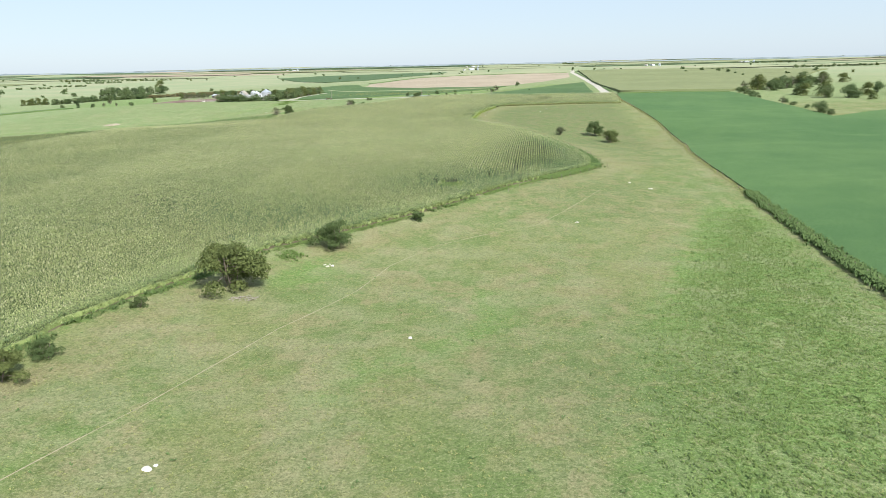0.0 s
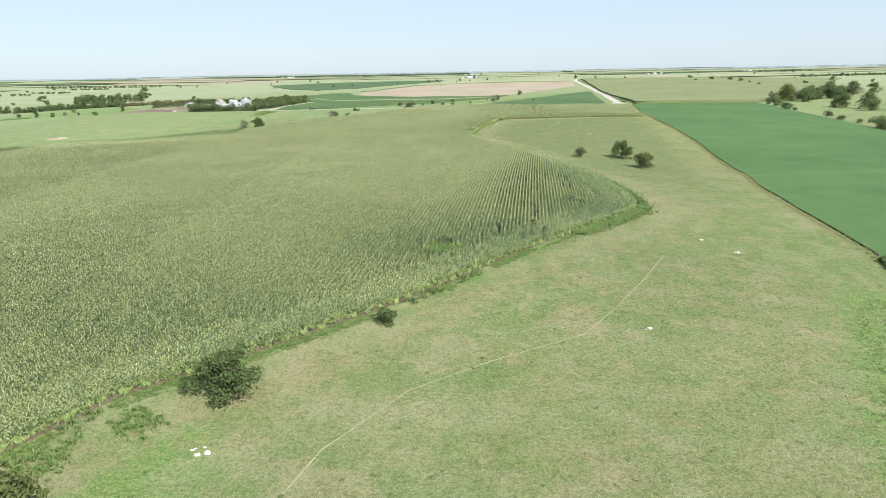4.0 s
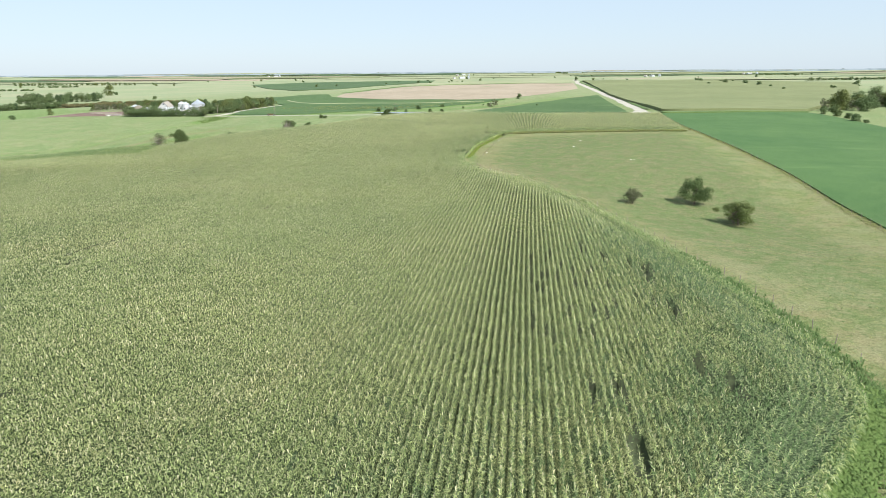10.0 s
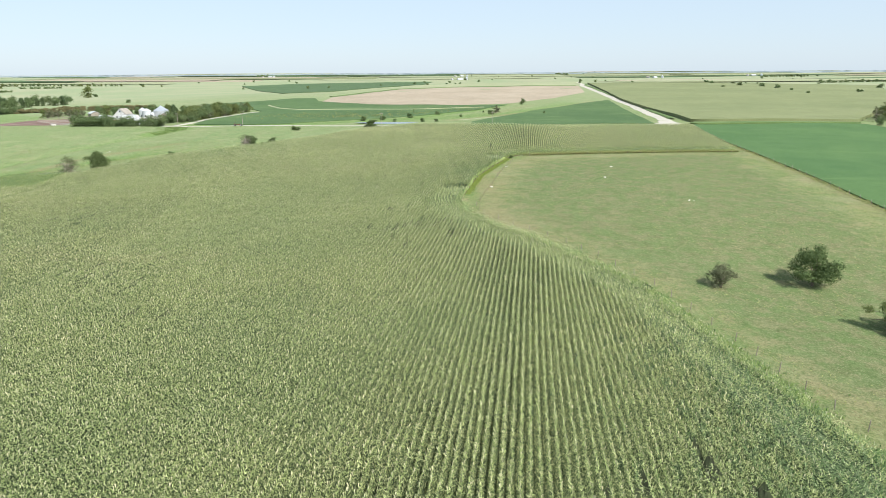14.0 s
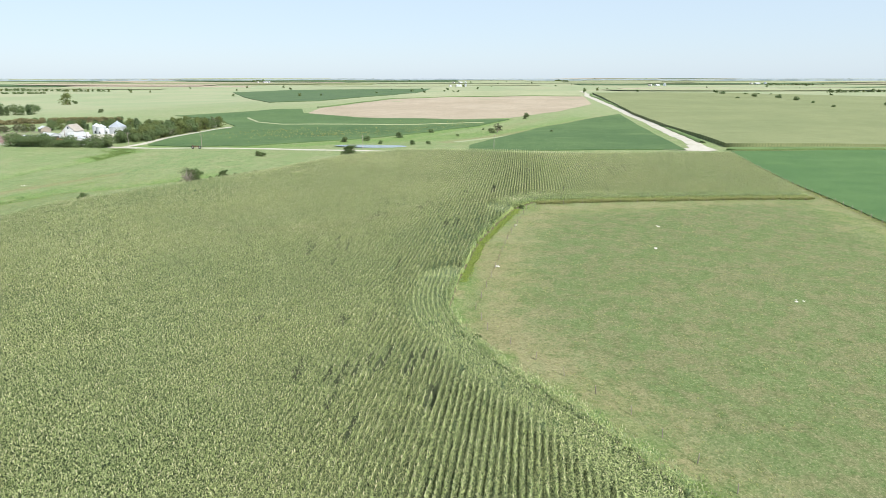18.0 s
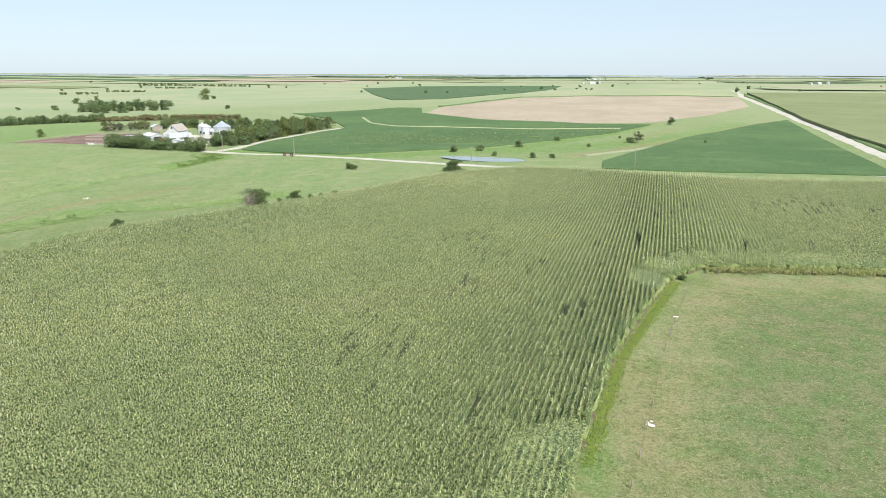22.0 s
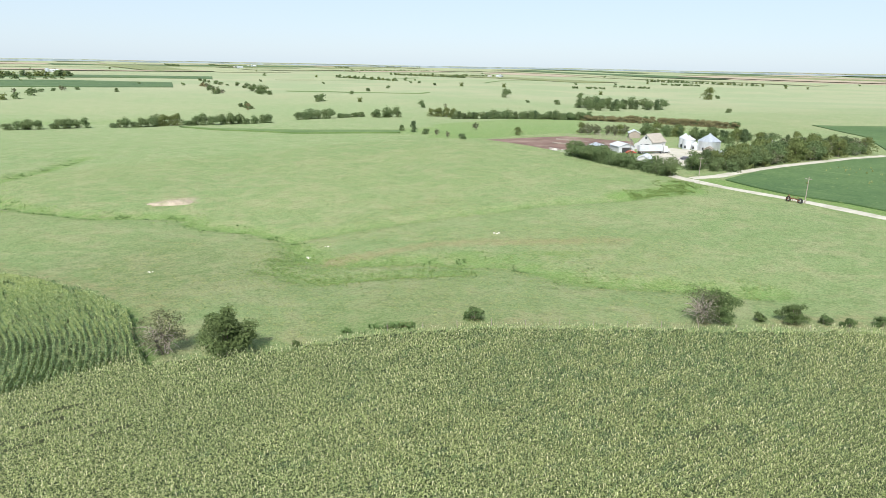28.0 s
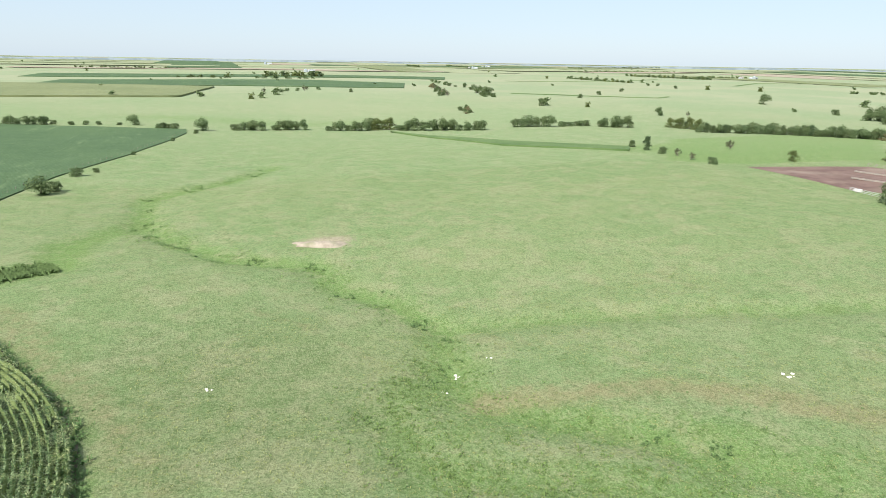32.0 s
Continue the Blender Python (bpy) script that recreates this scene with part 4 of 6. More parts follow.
def corn_plants(name, near, leaves, size, label):
    """Arching blades and a tassel for each of many plants, as one mesh."""
    x, y, turn, rowy = stand(near)
    n = x.size
    z = land(x, y)
    tall = crop_rng.uniform(1.80, 2.15, n) + 0.5 * (unevenness(x, y, 1.5, 3) - 0.5) + 0.14 * np.sin(x / 9 + np.sin(y / 13)) * np.sin(y / 11)
    x, y = x + crop_rng.uniform(-0.05, 0.05, n), y + crop_rng.uniform(-0.05, 0.05, n)
    base = np.stack([x, y, z], -1)
    verge = outline_distance(CORN, x, y) < 1.3
    arc = (x < ARC_EDGE) & (y > 398)
    verts, faces = [], []
    count = 0
    for k in range(leaves):
        level = np.where(verge, crop_rng.uniform(0.12, 0.95, n), 0.66 + 0.32 * k / max(1, leaves - 1))
        way = turn + crop_rng.uniform(0, 2 * math.pi, n)
        out = np.stack([np.cos(way), np.sin(way), np.zeros(n)], -1)
        side = np.stack([-np.sin(way), np.cos(way), np.zeros(n)], -1)
        reach = crop_rng.uniform(0.20, 0.42, n)[:, None] * size * np.where(x < -105, 1.3, 1.0)[:, None] * np.where(arc, 1.3, 1.0)[:, None]
        wide = crop_rng.uniform(0.034, 0.060, n)[:, None] * size
        on, off = crop_rng.uniform(-0.5, 0.5, n) * (0.3 if near else 0.55), crop_rng.normal(0, 0.20, n) * (1.15 - rowy)
        root = base + np.stack([on * np.cos(turn) - off * np.sin(turn), on * np.sin(turn) + off * np.cos(turn), tall * level + crop_rng.uniform(-0.08, 0.08, n)], -1)
        tip = root + out * reach + np.array((0, 0, 1.0)) * crop_rng.uniform(-0.12, 0.28, n)[:, None] * size
        verts += [root - side * wide, root + side * wide, tip]
        i = np.arange(n) + count
        faces += [np.stack([i, i + n, i + 2 * n], -1)]
        count += 3 * n
    # upright tassels
    way = crop_rng.uniform(0, 2 * math.pi, n)
    side = np.stack([-np.sin(way), np.cos(way), np.zeros(n)], -1) * crop_rng.uniform(0.04, 0.075, n)[:, None] * size
    lean = np.stack([crop_rng.normal(0, 0.08, n), crop_rng.normal(0, 0.08, n), crop_rng.uniform(0.26, 0.42, n)], -1)
    top = base + np.stack([0 * x, 0 * x, tall * 0.93], -1)
    verts += [top, top + lean - side, top + lean * 1.1 + side]
    i = np.arange(n) + count
    faces += [np.stack([i, i + n, i + 2 * n], -1)]
    count += 3 * n
    # the outer rows are leafy to the ground
    who = np.flatnonzero(verge)
    low = np.repeat(who, 9 if near else 6)
    m = low.size
    way = crop_rng.uniform(0, 2 * math.pi, m)
    out, side = np.stack([np.cos(way), np.sin(way), 0 * way], -1), np.stack([-np.sin(way), np.cos(way), 0 * way], -1)
    root = base[low] + np.stack([0 * way, 0 * way, tall[low] * crop_rng.uniform(0.1, 0.85, m)], -1)
    mid = root + out * 0.28 * size + np.array((0, 0, 0.16))
    tip = root + out * 0.7 * size - np.array((0, 0, 0.12))
    verts += [root, mid - side * 0.055 * size, mid + side * 0.055 * size, tip]
    i = np.arange(m) + count
    faces += [np.stack([i, i + m, i + 2 * m], -1), np.stack([i + m, i + 3 * m, i + 2 * m], -1)]
    mesh = raw_mesh(name, np.concatenate(verts), np.concatenate(faces), CORN_LEAF)
    for material in (CORN_LEAF_GREEN, CORN_LEAF_PALE, TASSEL):
        mesh.materials.append(material)
    green = crop_rng.random(n) < np.where(arc, 0.8, greener(x, y))
    kind = np.where(green, 1, np.where(crop_rng.random(n) < paler(x, y), 2, 0)).astype(np.int32)
    mesh.polygons.foreach_set("material_index", np.r_[np.tile(kind, leaves), np.where(green | arc, 1, 3).astype(np.int32), np.tile((crop_rng.random(m) < 0.45).astype(np.int32), 2)])
    return tagged(new(name, mesh), label, "corn", kind="stuff")


def corn_rows(name, near):
    """The closed lower stand of each row, a rough ridge under the blades."""
    x, y, turn, rowy = stand(near)
    step = 4 if near else 3
    outer = ((x < ARC_EDGE) & (y > 398) & (np.hypot(x - ARC[0], y - ARC[1]) < 80))
    keep = outer & (crop_rng.random(x.size) < 1.0 / step)
    x, y, turn = x[keep], y[keep], turn[keep]
    n = x.size
    half = (0.38 if near else 0.60) * step * 0.75
    z = land(x, y)
    d = np.stack([np.cos(turn), np.sin(turn), 0 * x], -1)
    s = np.stack([-np.sin(turn), np.cos(turn), 0 * x], -1)
    base = np.stack([x, y, z], -1)
    h = crop_rng.uniform(1.25, 1.7, n)[:, None]
    up = np.array((0, 0, 1.0))
    w = crop_rng.uniform(0.14, 0.22, n)[:, None]
    verts = np.concatenate([base - d * half + s * w, base + d * half + s * w, base - d * half + up * h, base + d * half + up * h * 0.96, base - d * half - s * w, base + d * half - s * w])
    i = np.arange(n)
    faces = np.concatenate([np.stack([i, i + n, i + 3 * n, i + 2 * n], -1), np.stack([i + 2 * n, i + 3 * n, i + 5 * n, i + 4 * n], -1)])
    return tagged(new(name, raw_mesh(name, verts, faces, CORN_WALL)), "dense green lower leaves of the corn rows", "corn", kind="stuff")


def corn_canopy():
    """The closed leafy top of the stand, gently ridged along the rows."""
    us, vs = np.arange(-300, 170, ROW_GAP / 2), np.arange(-90, 575, 2.0)
    u, v = np.meshgrid(us, vs)
    bend = row_bend(u, v)
    x, y = ACROSS[0] * (u + bend) + ALONG[0] * v, ACROSS[1] * (u + bend) + ALONG[1] * v
    ridge = np.broadcast_to((np.arange(us.size) % 2 == 0)[None, :], x.shape)
    rowy = row_strength(x, y)
    x, y = x + crop_rng.uniform(-0.08, 0.08, x.shape), y + crop_rng.uniform(-0.3, 0.3, x.shape)
    high = np.where(ridge, 1.50, 1.28 - 0.80 * rowy) + crop_rng.uniform(-0.12, 0.12, x.shape)
    high = np.where(np.minimum(line_distance(x, y, RIMS[0]), line_distance(x, y, RIMS[1])) < HEAD, 0.75 + crop_rng.uniform(-0.15, 0.15, x.shape), high)
    high = np.where((x < ARC_EDGE) & (y > 398) & (np.hypot(x - ARC[0], y - ARC[1]) < 80), 1.45 - 0.85 * np.clip((y - 398) / 9, 0, 1), high)
    for sx, sy, w, l in THIN_SPOTS:
        du, dv = (x - sx) * ACROSS[0] + (y - sy) * ACROSS[1], (x - sx) * ALONG[0] + (y - sy) * ALONG[1]
        high = np.where((du / (0.8 * w)) ** 2 + (dv / (0.8 * l)) ** 2 < 1.0, 0.25, high)
    z = land(x, y) + high
    grown = inside(CORN, x, y)
    grown &= ((x - 5) / 3.6) ** 2 + ((y - 172.6) / 2.1) ** 2 > 1
    rows, cols = x.shape
    c = (np.arange(rows - 1)[:, None] * cols + np.arange(cols - 1)[None, :]).ravel()
    quads = np.stack([c, c + 1, c + cols + 1, c + cols], -1)
    quads = quads[grown.ravel()[quads].all(1)]
    used, quads = np.unique(quads, return_inverse=True)
    verts, quads = np.stack([x.ravel(), y.ravel(), z.ravel()], -1)[used], quads.reshape(-1, 4)
    # leafy walls where the stand ends
    sides = np.concatenate([quads[:, [0, 1]], quads[:, [1, 2]], quads[:, [2, 3]], quads[:, [3, 0]]])
    key = np.sort(sides, 1)
    once, back, times = np.unique(key[:, 0].astype(np.int64) * len(verts) + key[:, 1], return_inverse=True, return_counts=True)
    rim = sides[times[back.ravel()] == 1]
    foot = verts[rim.ravel()].copy()
    foot[:, 2] = land(foot[:, 0], foot[:, 1]) - 0.05
    at = len(verts) + np.arange(len(rim)) * 2
    closed, verts = len(quads), np.concatenate([verts, foot])
    quads = np.concatenate([quads, np.stack([rim[:, 1], rim[:, 0], at, at + 1], -1)])
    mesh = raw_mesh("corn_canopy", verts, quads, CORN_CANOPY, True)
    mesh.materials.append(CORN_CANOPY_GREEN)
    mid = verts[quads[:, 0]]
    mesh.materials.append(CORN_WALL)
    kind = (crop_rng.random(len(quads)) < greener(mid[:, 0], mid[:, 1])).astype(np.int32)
    kind[closed:] = 2
    # floor of the bare slots, its colour darkened to paint corn shade
    mesh.materials.append(SHADED_SOIL)
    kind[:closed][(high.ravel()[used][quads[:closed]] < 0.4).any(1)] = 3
    mesh.polygons.foreach_set("material_index", kind)
    return tagged(new("corn_canopy", mesh), "closed pale green top of the standing corn", "corn", kind="stuff")


corn_plants("corn_plants", True, 6, 1.0, "tall pale green corn with tan tassels in rows")
corn_plants("corn_plants", False, 4, 1.2, "tall pale green corn filling the wide field")
corn_rows("corn_rows", True)
corn_rows("corn_rows", False)
corn_canopy()


# ---- trees ----
def leaf_cloud(rng, clumps, count, size):
    """Small leaf sprays round clump centres: (centre, radius) pairs."""
    c = np.array([k[0] for k in clumps])
    r = np.array([k[1] for k in clumps])
    share = np.maximum(8, (count * r ** 2 / (r ** 2).sum()).astype(int))
    who = np.repeat(np.arange(len(clumps)), share)
    n = who.size
    d = rng.normal(size=(n, 3))
    d /= np.linalg.norm(d, axis=1, keepdims=True)
    d[:, 2] = np.where(d[:, 2] < -0.35, -d[:, 2] * 0.6, d[:, 2])
    at = c[who] + d * (r[who] * rng.uniform(0.55, 1.05, n))[:, None]
    t = rng.normal(size=(n, 3))
    t -= d * (0.8 * (t * d).sum(1))[:, None]
    t /= np.linalg.norm(t, axis=1, keepdims=True)
    b = np.cross(t, d + rng.normal(scale=0.45, size=(n, 3)))
    b /= np.linalg.norm(b, axis=1, keepdims=True) + 1e-9
    s = (size * rng.uniform(0.6, 1.3, n))[:, None]
    verts = np.concatenate([at - t * s, at - b * s * 0.55, at + t * s, at + b * s * 0.55])
    i = np.arange(n)
    return verts, np.stack([i, i + n, i + 2 * n, i + 3 * n], -1)


def make_tree(name, label, category, high, wide, seed, leaves, size, leaf, bark=BARK, low=0.12, stems=1, clump=0.2, cone=False, bare=0.0):
    """A tree or shrub: tapered stems with limbs and an uneven crown of leaf sprays."""
    rng = np.random.default_rng(seed)
    root = empty(name, Matrix.Translation((0, 0, -300)), label, category)
    bm = bmesh.new()
    half = wide / 2
    n = max(7, int(26 * (1.0 - 0.4 * (leaves < 1700))))
    clumps = []
    for k in range(n):
        a, q = rng.uniform(0, 2 * math.pi), math.sqrt(rng.uniform(0.02, 1))
        h = low + (1 - low) * rng.uniform(0.12, 0.95)
        lobe = 1 + 0.25 * math.sin(3 * a + seed) + 0.15 * math.sin(5 * a + 2 * seed)
        if cone:
            girth = (1.02 - h) ** 0.8
        else:
            girth = math.sqrt(max(0.05, 1 - ((h - low - 0.42 * (1 - low)) / (0.62 * (1 - low))) ** 2))
        r = clump * min(wide, high) * rng.uniform(0.7, 1.25)
        rr = max(0.0, half * lobe * girth * q - r * 0.4)
        clumps.append((np.array((rr * math.cos(a), rr * math.sin(a), high * h - r * 0.55)), r))
    for k in range(stems):
        a = 2 * math.pi * k / stems + seed
        sx, sy = (0.25 * half * math.cos(a), 0.25 * half * math.sin(a)) if stems > 1 else (0, 0)
        top = Vector((sx * 1.5 + 0.06 * wide * math.cos(seed), sy * 1.5 + 0.06 * wide * math.sin(seed), high * 0.72))
        foot = Vector((sx * 0.3, sy * 0.3, -0.15))
        midp = foot.lerp(top, 0.5) + Vector((0.05 * wide * math.sin(seed * 3 + k), 0.04 * wide * math.cos(seed + k), 0))
        add_tube(bm, [foot, foot.lerp(midp, 0.5), midp, top], 0.032 * high / stems ** 0.4, 0.010 * high, 7)
        for c, r in clumps[k::stems][: 9 if leaves > 1700 else 3]:
            start = foot.lerp(top, 0.25 + 0.45 * rng.random())
            end = Vector(c)
            add_tube(bm, [start, start.lerp(end, 0.5) + Vector((0, 0, 0.05 * high)), end], 0.011 * high, 0.004 * high, 5)
    if bare:
        for k in range(int(bare * 40)):
            a, h = rng.uniform(0, 2 * math.pi), rng.uniform(0.15, 0.7) * high
            end = Vector((half * math.cos(a) * rng.uniform(0.6, 1.05), half * math.sin(a) * rng.uniform(0.6, 1.05), h * rng.uniform(0.5, 1.1)))
            start = Vector((0.1 * end.x, 0.1 * end.y, h * 0.6))
            add_tube(bm, [start, start.lerp(end, 0.6) + Vector((0, 0, 0.08 * high)), end], 0.009 * high, 0.003 * high, 4)
    part("trunk", bm, bark, root)
    verts, faces = leaf_cloud(rng, clumps, leaves, size)
    crown = new("crown", raw_mesh("crown", verts, faces, leaf))
    crown.parent = root
    return root


def plant(proto, x, y, size=1.0, turn=0.0, label="", group="", high=1.0):
    ob = copy_thing(proto, Matrix.LocRotScale((x, y, ground_z(x, y) - 0.05), Euler((0, 0, turn)), (size, size, size * high)))
    return tagged(ob, label, "", group)


big_shrub = make_tree("tree", "broad olive-green multi-stemmed tree at the corn edge", "tree", 7.6, 10.6, 3, 9000, 0.20, OLIVE, low=0.03, stems=4, clump=0.21)
round_shrub = make_tree("shrub", "rounded dark green shrub with deep shade", "shrub", 5.2, 6.6, 8, 6000, 0.16, GREEN, low=0.02, stems=3, clump=0.24)
field_tree = make_tree("tree", "round-crowned dark green pasture tree", "tree", 6.9, 7.4, 5, 7000, 0.17, GREEN, low=0.14, clump=0.22)
spread_tree = make_tree("tree", "low spreading grey-green pasture tree", "tree", 5.4, 8.8, 13, 6000, 0.17, OLIVE, low=0.04, stems=3, clump=0.24, bare=0.4)
thin_tree = make_tree("tree", "thin young tree with airy grey-green crown", "tree", 4.5, 5.2, 17, 2400, 0.14, SPARSE, low=0.12, stems=2, clump=0.22)
dying_tree = make_tree("tree", "half-bare grey tree with pale dead branches", "tree", 6.6, 7.0, 23, 1900, 0.15, SPARSE, DEADWOOD, low=0.10, stems=3, clump=0.22, bare=1.0)
small_bush = make_tree("bush", "small dark green bush", "bush", 2.0, 2.8, 29, 900, 0.15, GREEN, low=0.0, stems=3, clump=0.3)
far_oak = make_tree("tree", "broadleaf tree with a full dark green crown", "tree", 8.0, 10.0, 31, 1500, 0.36, HAZY_GREEN, low=-0.04, clump=0.30)
far_elm = make_tree("tree", "uneven broadleaf tree with olive crown", "tree", 8.6, 9.0, 37, 1400, 0.36, OLIVE, low=0.0, clump=0.28)
far_shrub = make_tree("shrub", "dense rounded hedge shrub", "shrub", 4.8, 7.4, 41, 1250, 0.31, HAZY_GREEN, low=-0.05, stems=2, clump=0.36)
far_cedar = make_tree("cedar_tree", "dark green conical cedar", "tree", 7.4, 5.6, 43, 1150, 0.31, CEDAR, low=0.02, clump=0.26, cone=True)
far_thicket = make_tree("shrub", "brownish ripening thicket shrub", "shrub", 4.2, 8.0, 47, 950, 0.31, BROWNISH, low=0.0, stems=2, clump=0.3)
far_thin = make_tree("tree", "thin pale grey-green tree", "tree", 8.0, 6.0, 53, 700, 0.32, SPARSE, DEADWOOD, low=0.2, clump=0.2, bare=0.6)

plain_oak = make_tree("tree", "far broadleaf tree", "tree", 8.0, 10.5, 61, 130, 1.3, HAZY_GREEN, low=-0.12, clump=0.34)
plain_elm = make_tree("tree", "far olive broadleaf tree", "tree", 7.5, 9.5, 67, 120, 1.3, OLIVE, low=-0.12, clump=0.34)
plain_bush = make_tree("shrub", "far rounded shrub", "shrub", 5.0, 8.5, 71, 110, 1.15, HAZY_GREEN, low=-0.15, clump=0.4)
plant(big_shrub, -33.8, 102.3, 1.12, 0.4)
plant(round_shrub, -19.8, 125.8, 1.1, 1.1)
plant(small_bush, -4.1, 144.2, 1.3, 0.3)
plant(big_shrub, -48.5, 65.5, 0.55, 2.0)
plant(round_shrub, -47, 72, 0.53, 0.8)
plant(small_bush, -44, 90.6, 1.0, 1.9)
plant(field_tree, 79.5, 317, 1.06, 0.7)
plant(thin_tree, 62, 314, 1.0, 0.2)
plant(spread_tree, 82, 298, 1.08, 2.2)
plant(small_bush, 47.5, 309, 0.8, 0.5)
plant(small_bush, 51.5, 268, 0.5, 1.5)
plant(small_bush, 25.1, 356.5, 0.55, 0.9)
plant(small_bush, 26.6, 352.3, 0.35, 2.9)
plant(small_bush, 44, 437, 0.6, 0.9)
plant(field_tree, -92.5, 428, 1.0, 2.6, "round dark green tree at the notch in the corn")
plant(dying_tree, -99, 422, 1.0, 0.9)
plant(small_bush, -81.5, 461.5, 1.25, 2.0)
plant(small_bush, -89, 436, 0.6, 1.0)
plant(dying_tree, -60, 488, 0.9, 2.2)
plant(field_tree, -58.5, 491, 0.75, 0.2, "small dark tree behind a half-bare one")
plant(round_shrub, -51, 499, 0.62, 1.0)
for k, (x, y) in enumerate(((-55, 496), (-48, 502), (-45, 503), (-42, 507))):
    plant(small_bush, x, y, 0.85, k, group="brush along the corn edge")
plant(round_shrub, -11, 542, 1.05, 0.5, "dense round shrub between lane and corn")
plant(small_bush, -53, 556, 1.3, 0.7)
plant(small_bush, -50, 554, 1.0, 1.7)
plant(far_oak, 104, 799, 0.68, 1.0)
plant(far_thin, 66, 674, 0.85, 0.4)
plant(far_shrub, 62, 672, 0.7, 0.4)
for k, (x, y, s) in enumerate(((6, 642, 0.7), (25, 680, 0.55), (101, 679, 0.35), (-21, 612, 0.65), (-10, 620, 0.6), (-2, 600, 0.4), (14, 594, 0.5), (22, 594, 0.4), (40, 650, 0.35), (60, 700, 0.3))):
    plant(far_shrub, x, y, s, k, group="bushes along the green waterway")
plant(far_oak, 277, 1300, 0.9, 0.3)

# the hedge before the farm, the shelterbelt behind it, the groves
tree_rng = random.Random(3)


def belt(a, b, gap, kinds, sizes, wide, group):
    """Trees planted in an uneven belt between two places."""
    n = max(1, int(math.hypot(b[0] - a[0], b[1] - a[1]) / gap))
    for k in range(n + 1):
        f = k / max(1, n)
        x, y = a[0] + (b[0] - a[0]) * f + tree_rng.uniform(-wide, wide), a[1] + (b[1] - a[1]) * f + tree_rng.uniform(-wide, wide)
        plant(tree_rng.choice(kinds), x, y, tree_rng.uniform(*sizes), tree_rng.uniform(0, 6.28), group=group, high=tree_rng.uniform(0.72, 1.05))


belt((-197, 622), (-174, 613), 2.6, (far_shrub, far_oak, far_oak), (0.80, 1.0), 1.2, "hedge before the farmyard")
belt((-174, 613), (-139, 605.5), 2.5, (far_shrub, far_oak, far_shrub), (0.75, 0.95), 1.0, "hedge before the farmyard")
for shift in range(4):
    belt((-139 + shift * 4 - 4, 622 + shift * 3), (-128 - shift * 3, 700 + shift * 6), 5.0, (far_cedar, far_oak, far_elm, far_shrub), (0.85, 1.2), 1.8, "shelterbelt round the farm")
belt((-134, 640), (-125, 742), 4.6, (far_elm, far_oak, far_thin, far_cedar), (0.85, 1.2), 2.5, "shelterbelt round the farm")
belt((-142, 680), (-136, 756), 5.0, (far_elm, far_cedar, far_thin), (0.85, 1.2), 3.0, "shelterbelt round the farm")
belt((-236, 730), (-170, 742), 4.0, (far_oak, far_cedar, far_elm), (0.8, 1.15), 3.0, "trees behind the farmyard")
belt((-225, 742), (-140, 760), 4.2, (far_oak, far_cedar, far_elm), (0.7, 1.0), 4.0, "trees behind the farmyard")
belt((-205, 722), (-150, 728), 4.5, (far_cedar, far_shrub), (0.6, 0.85), 3.0, "trees behind the farmyard")
belt((-265, 708), (-246, 728), 3.6, (far_thin, far_thin, far_elm), (0.7, 0.95), 3.0, "thin grove beside the feedlot")
belt((-258, 700), (-240, 716), 4.0, (far_thin,), (0.65, 0.85), 2.0, "thin grove beside the feedlot")
# hedgerows of the valley
belt((-419, 740), (-345, 806), 3.1, (far_shrub, far_cedar, far_oak), (0.7, 1.05), 2.5, "long dense hedgerow")
belt((-415, 746), (-340, 812), 3.1, (far_shrub, far_oak), (0.7, 1.05), 2.5, "long dense hedgerow")
belt((-345, 806), (-235, 830), 3.4, (far_thicket,), (0.9, 1.2), 3.0, "brownish thicket")
belt((-340, 814), (-235, 838), 3.7, (far_thicket, far_thicket, far_shrub), (0.8, 1.1), 3.0, "brownish thicket")
belt((-575, 300), (-578, 330), 4.3, (far_oak, far_elm), (0.8, 1.0), 3.0, "trees along the far creek")
belt((-580, 335), (-582, 372), 9.0, (far_shrub,), (0.6, 0.8), 3.0, "trees along the far creek")
plant(far_oak, -582, 384, 1.0, 0.4)
belt((-565, 402), (-560, 412), 3.7, (far_shrub,), (0.8, 1.0), 2.0, "trees along the far creek")
plant(far_oak, -545, 430, 1.15, 1.0)
belt((-550, 452), (-548, 470), 3.7, (far_shrub, far_oak), (0.9, 1.15), 2.0, "trees along the far creek")
belt((-548, 478), (-545, 498), 3.7, (far_shrub, far_oak), (0.95, 1.15), 2.0, "trees along the far creek")
belt((-540, 516), (-532, 540), 3.7, (far_shrub, far_oak), (0.85, 1.1), 2.0, "trees along the far creek")
belt((-536, 546), (-528, 556), 3.1, (far_elm, far_oak), (1.05, 1.25), 2.5, "trees along the far creek")
belt((-525, 562), (-503, 622), 3.4, (far_oak, far_shrub, far_oak), (0.95, 1.2), 2.5, "trees along the far creek")
belt((-512, 652), (-500, 672), 3.4, (far_shrub, far_oak), (0.95, 1.2), 2.0, "trees along the far creek")
belt((-498, 682), (-490, 697), 3.1, (far_shrub,), (1.0, 1.2), 2.0, "trees along the far creek")
belt((-478, 704), (-468, 718), 3.1, (far_shrub, far_oak), (1.0, 1.2), 2.0, "trees along the far creek")
belt((-452, 745), (-430, 752), 3.1, (far_shrub, far_cedar, far_elm), (0.8, 1.1), 2.0, "trees along the far creek")
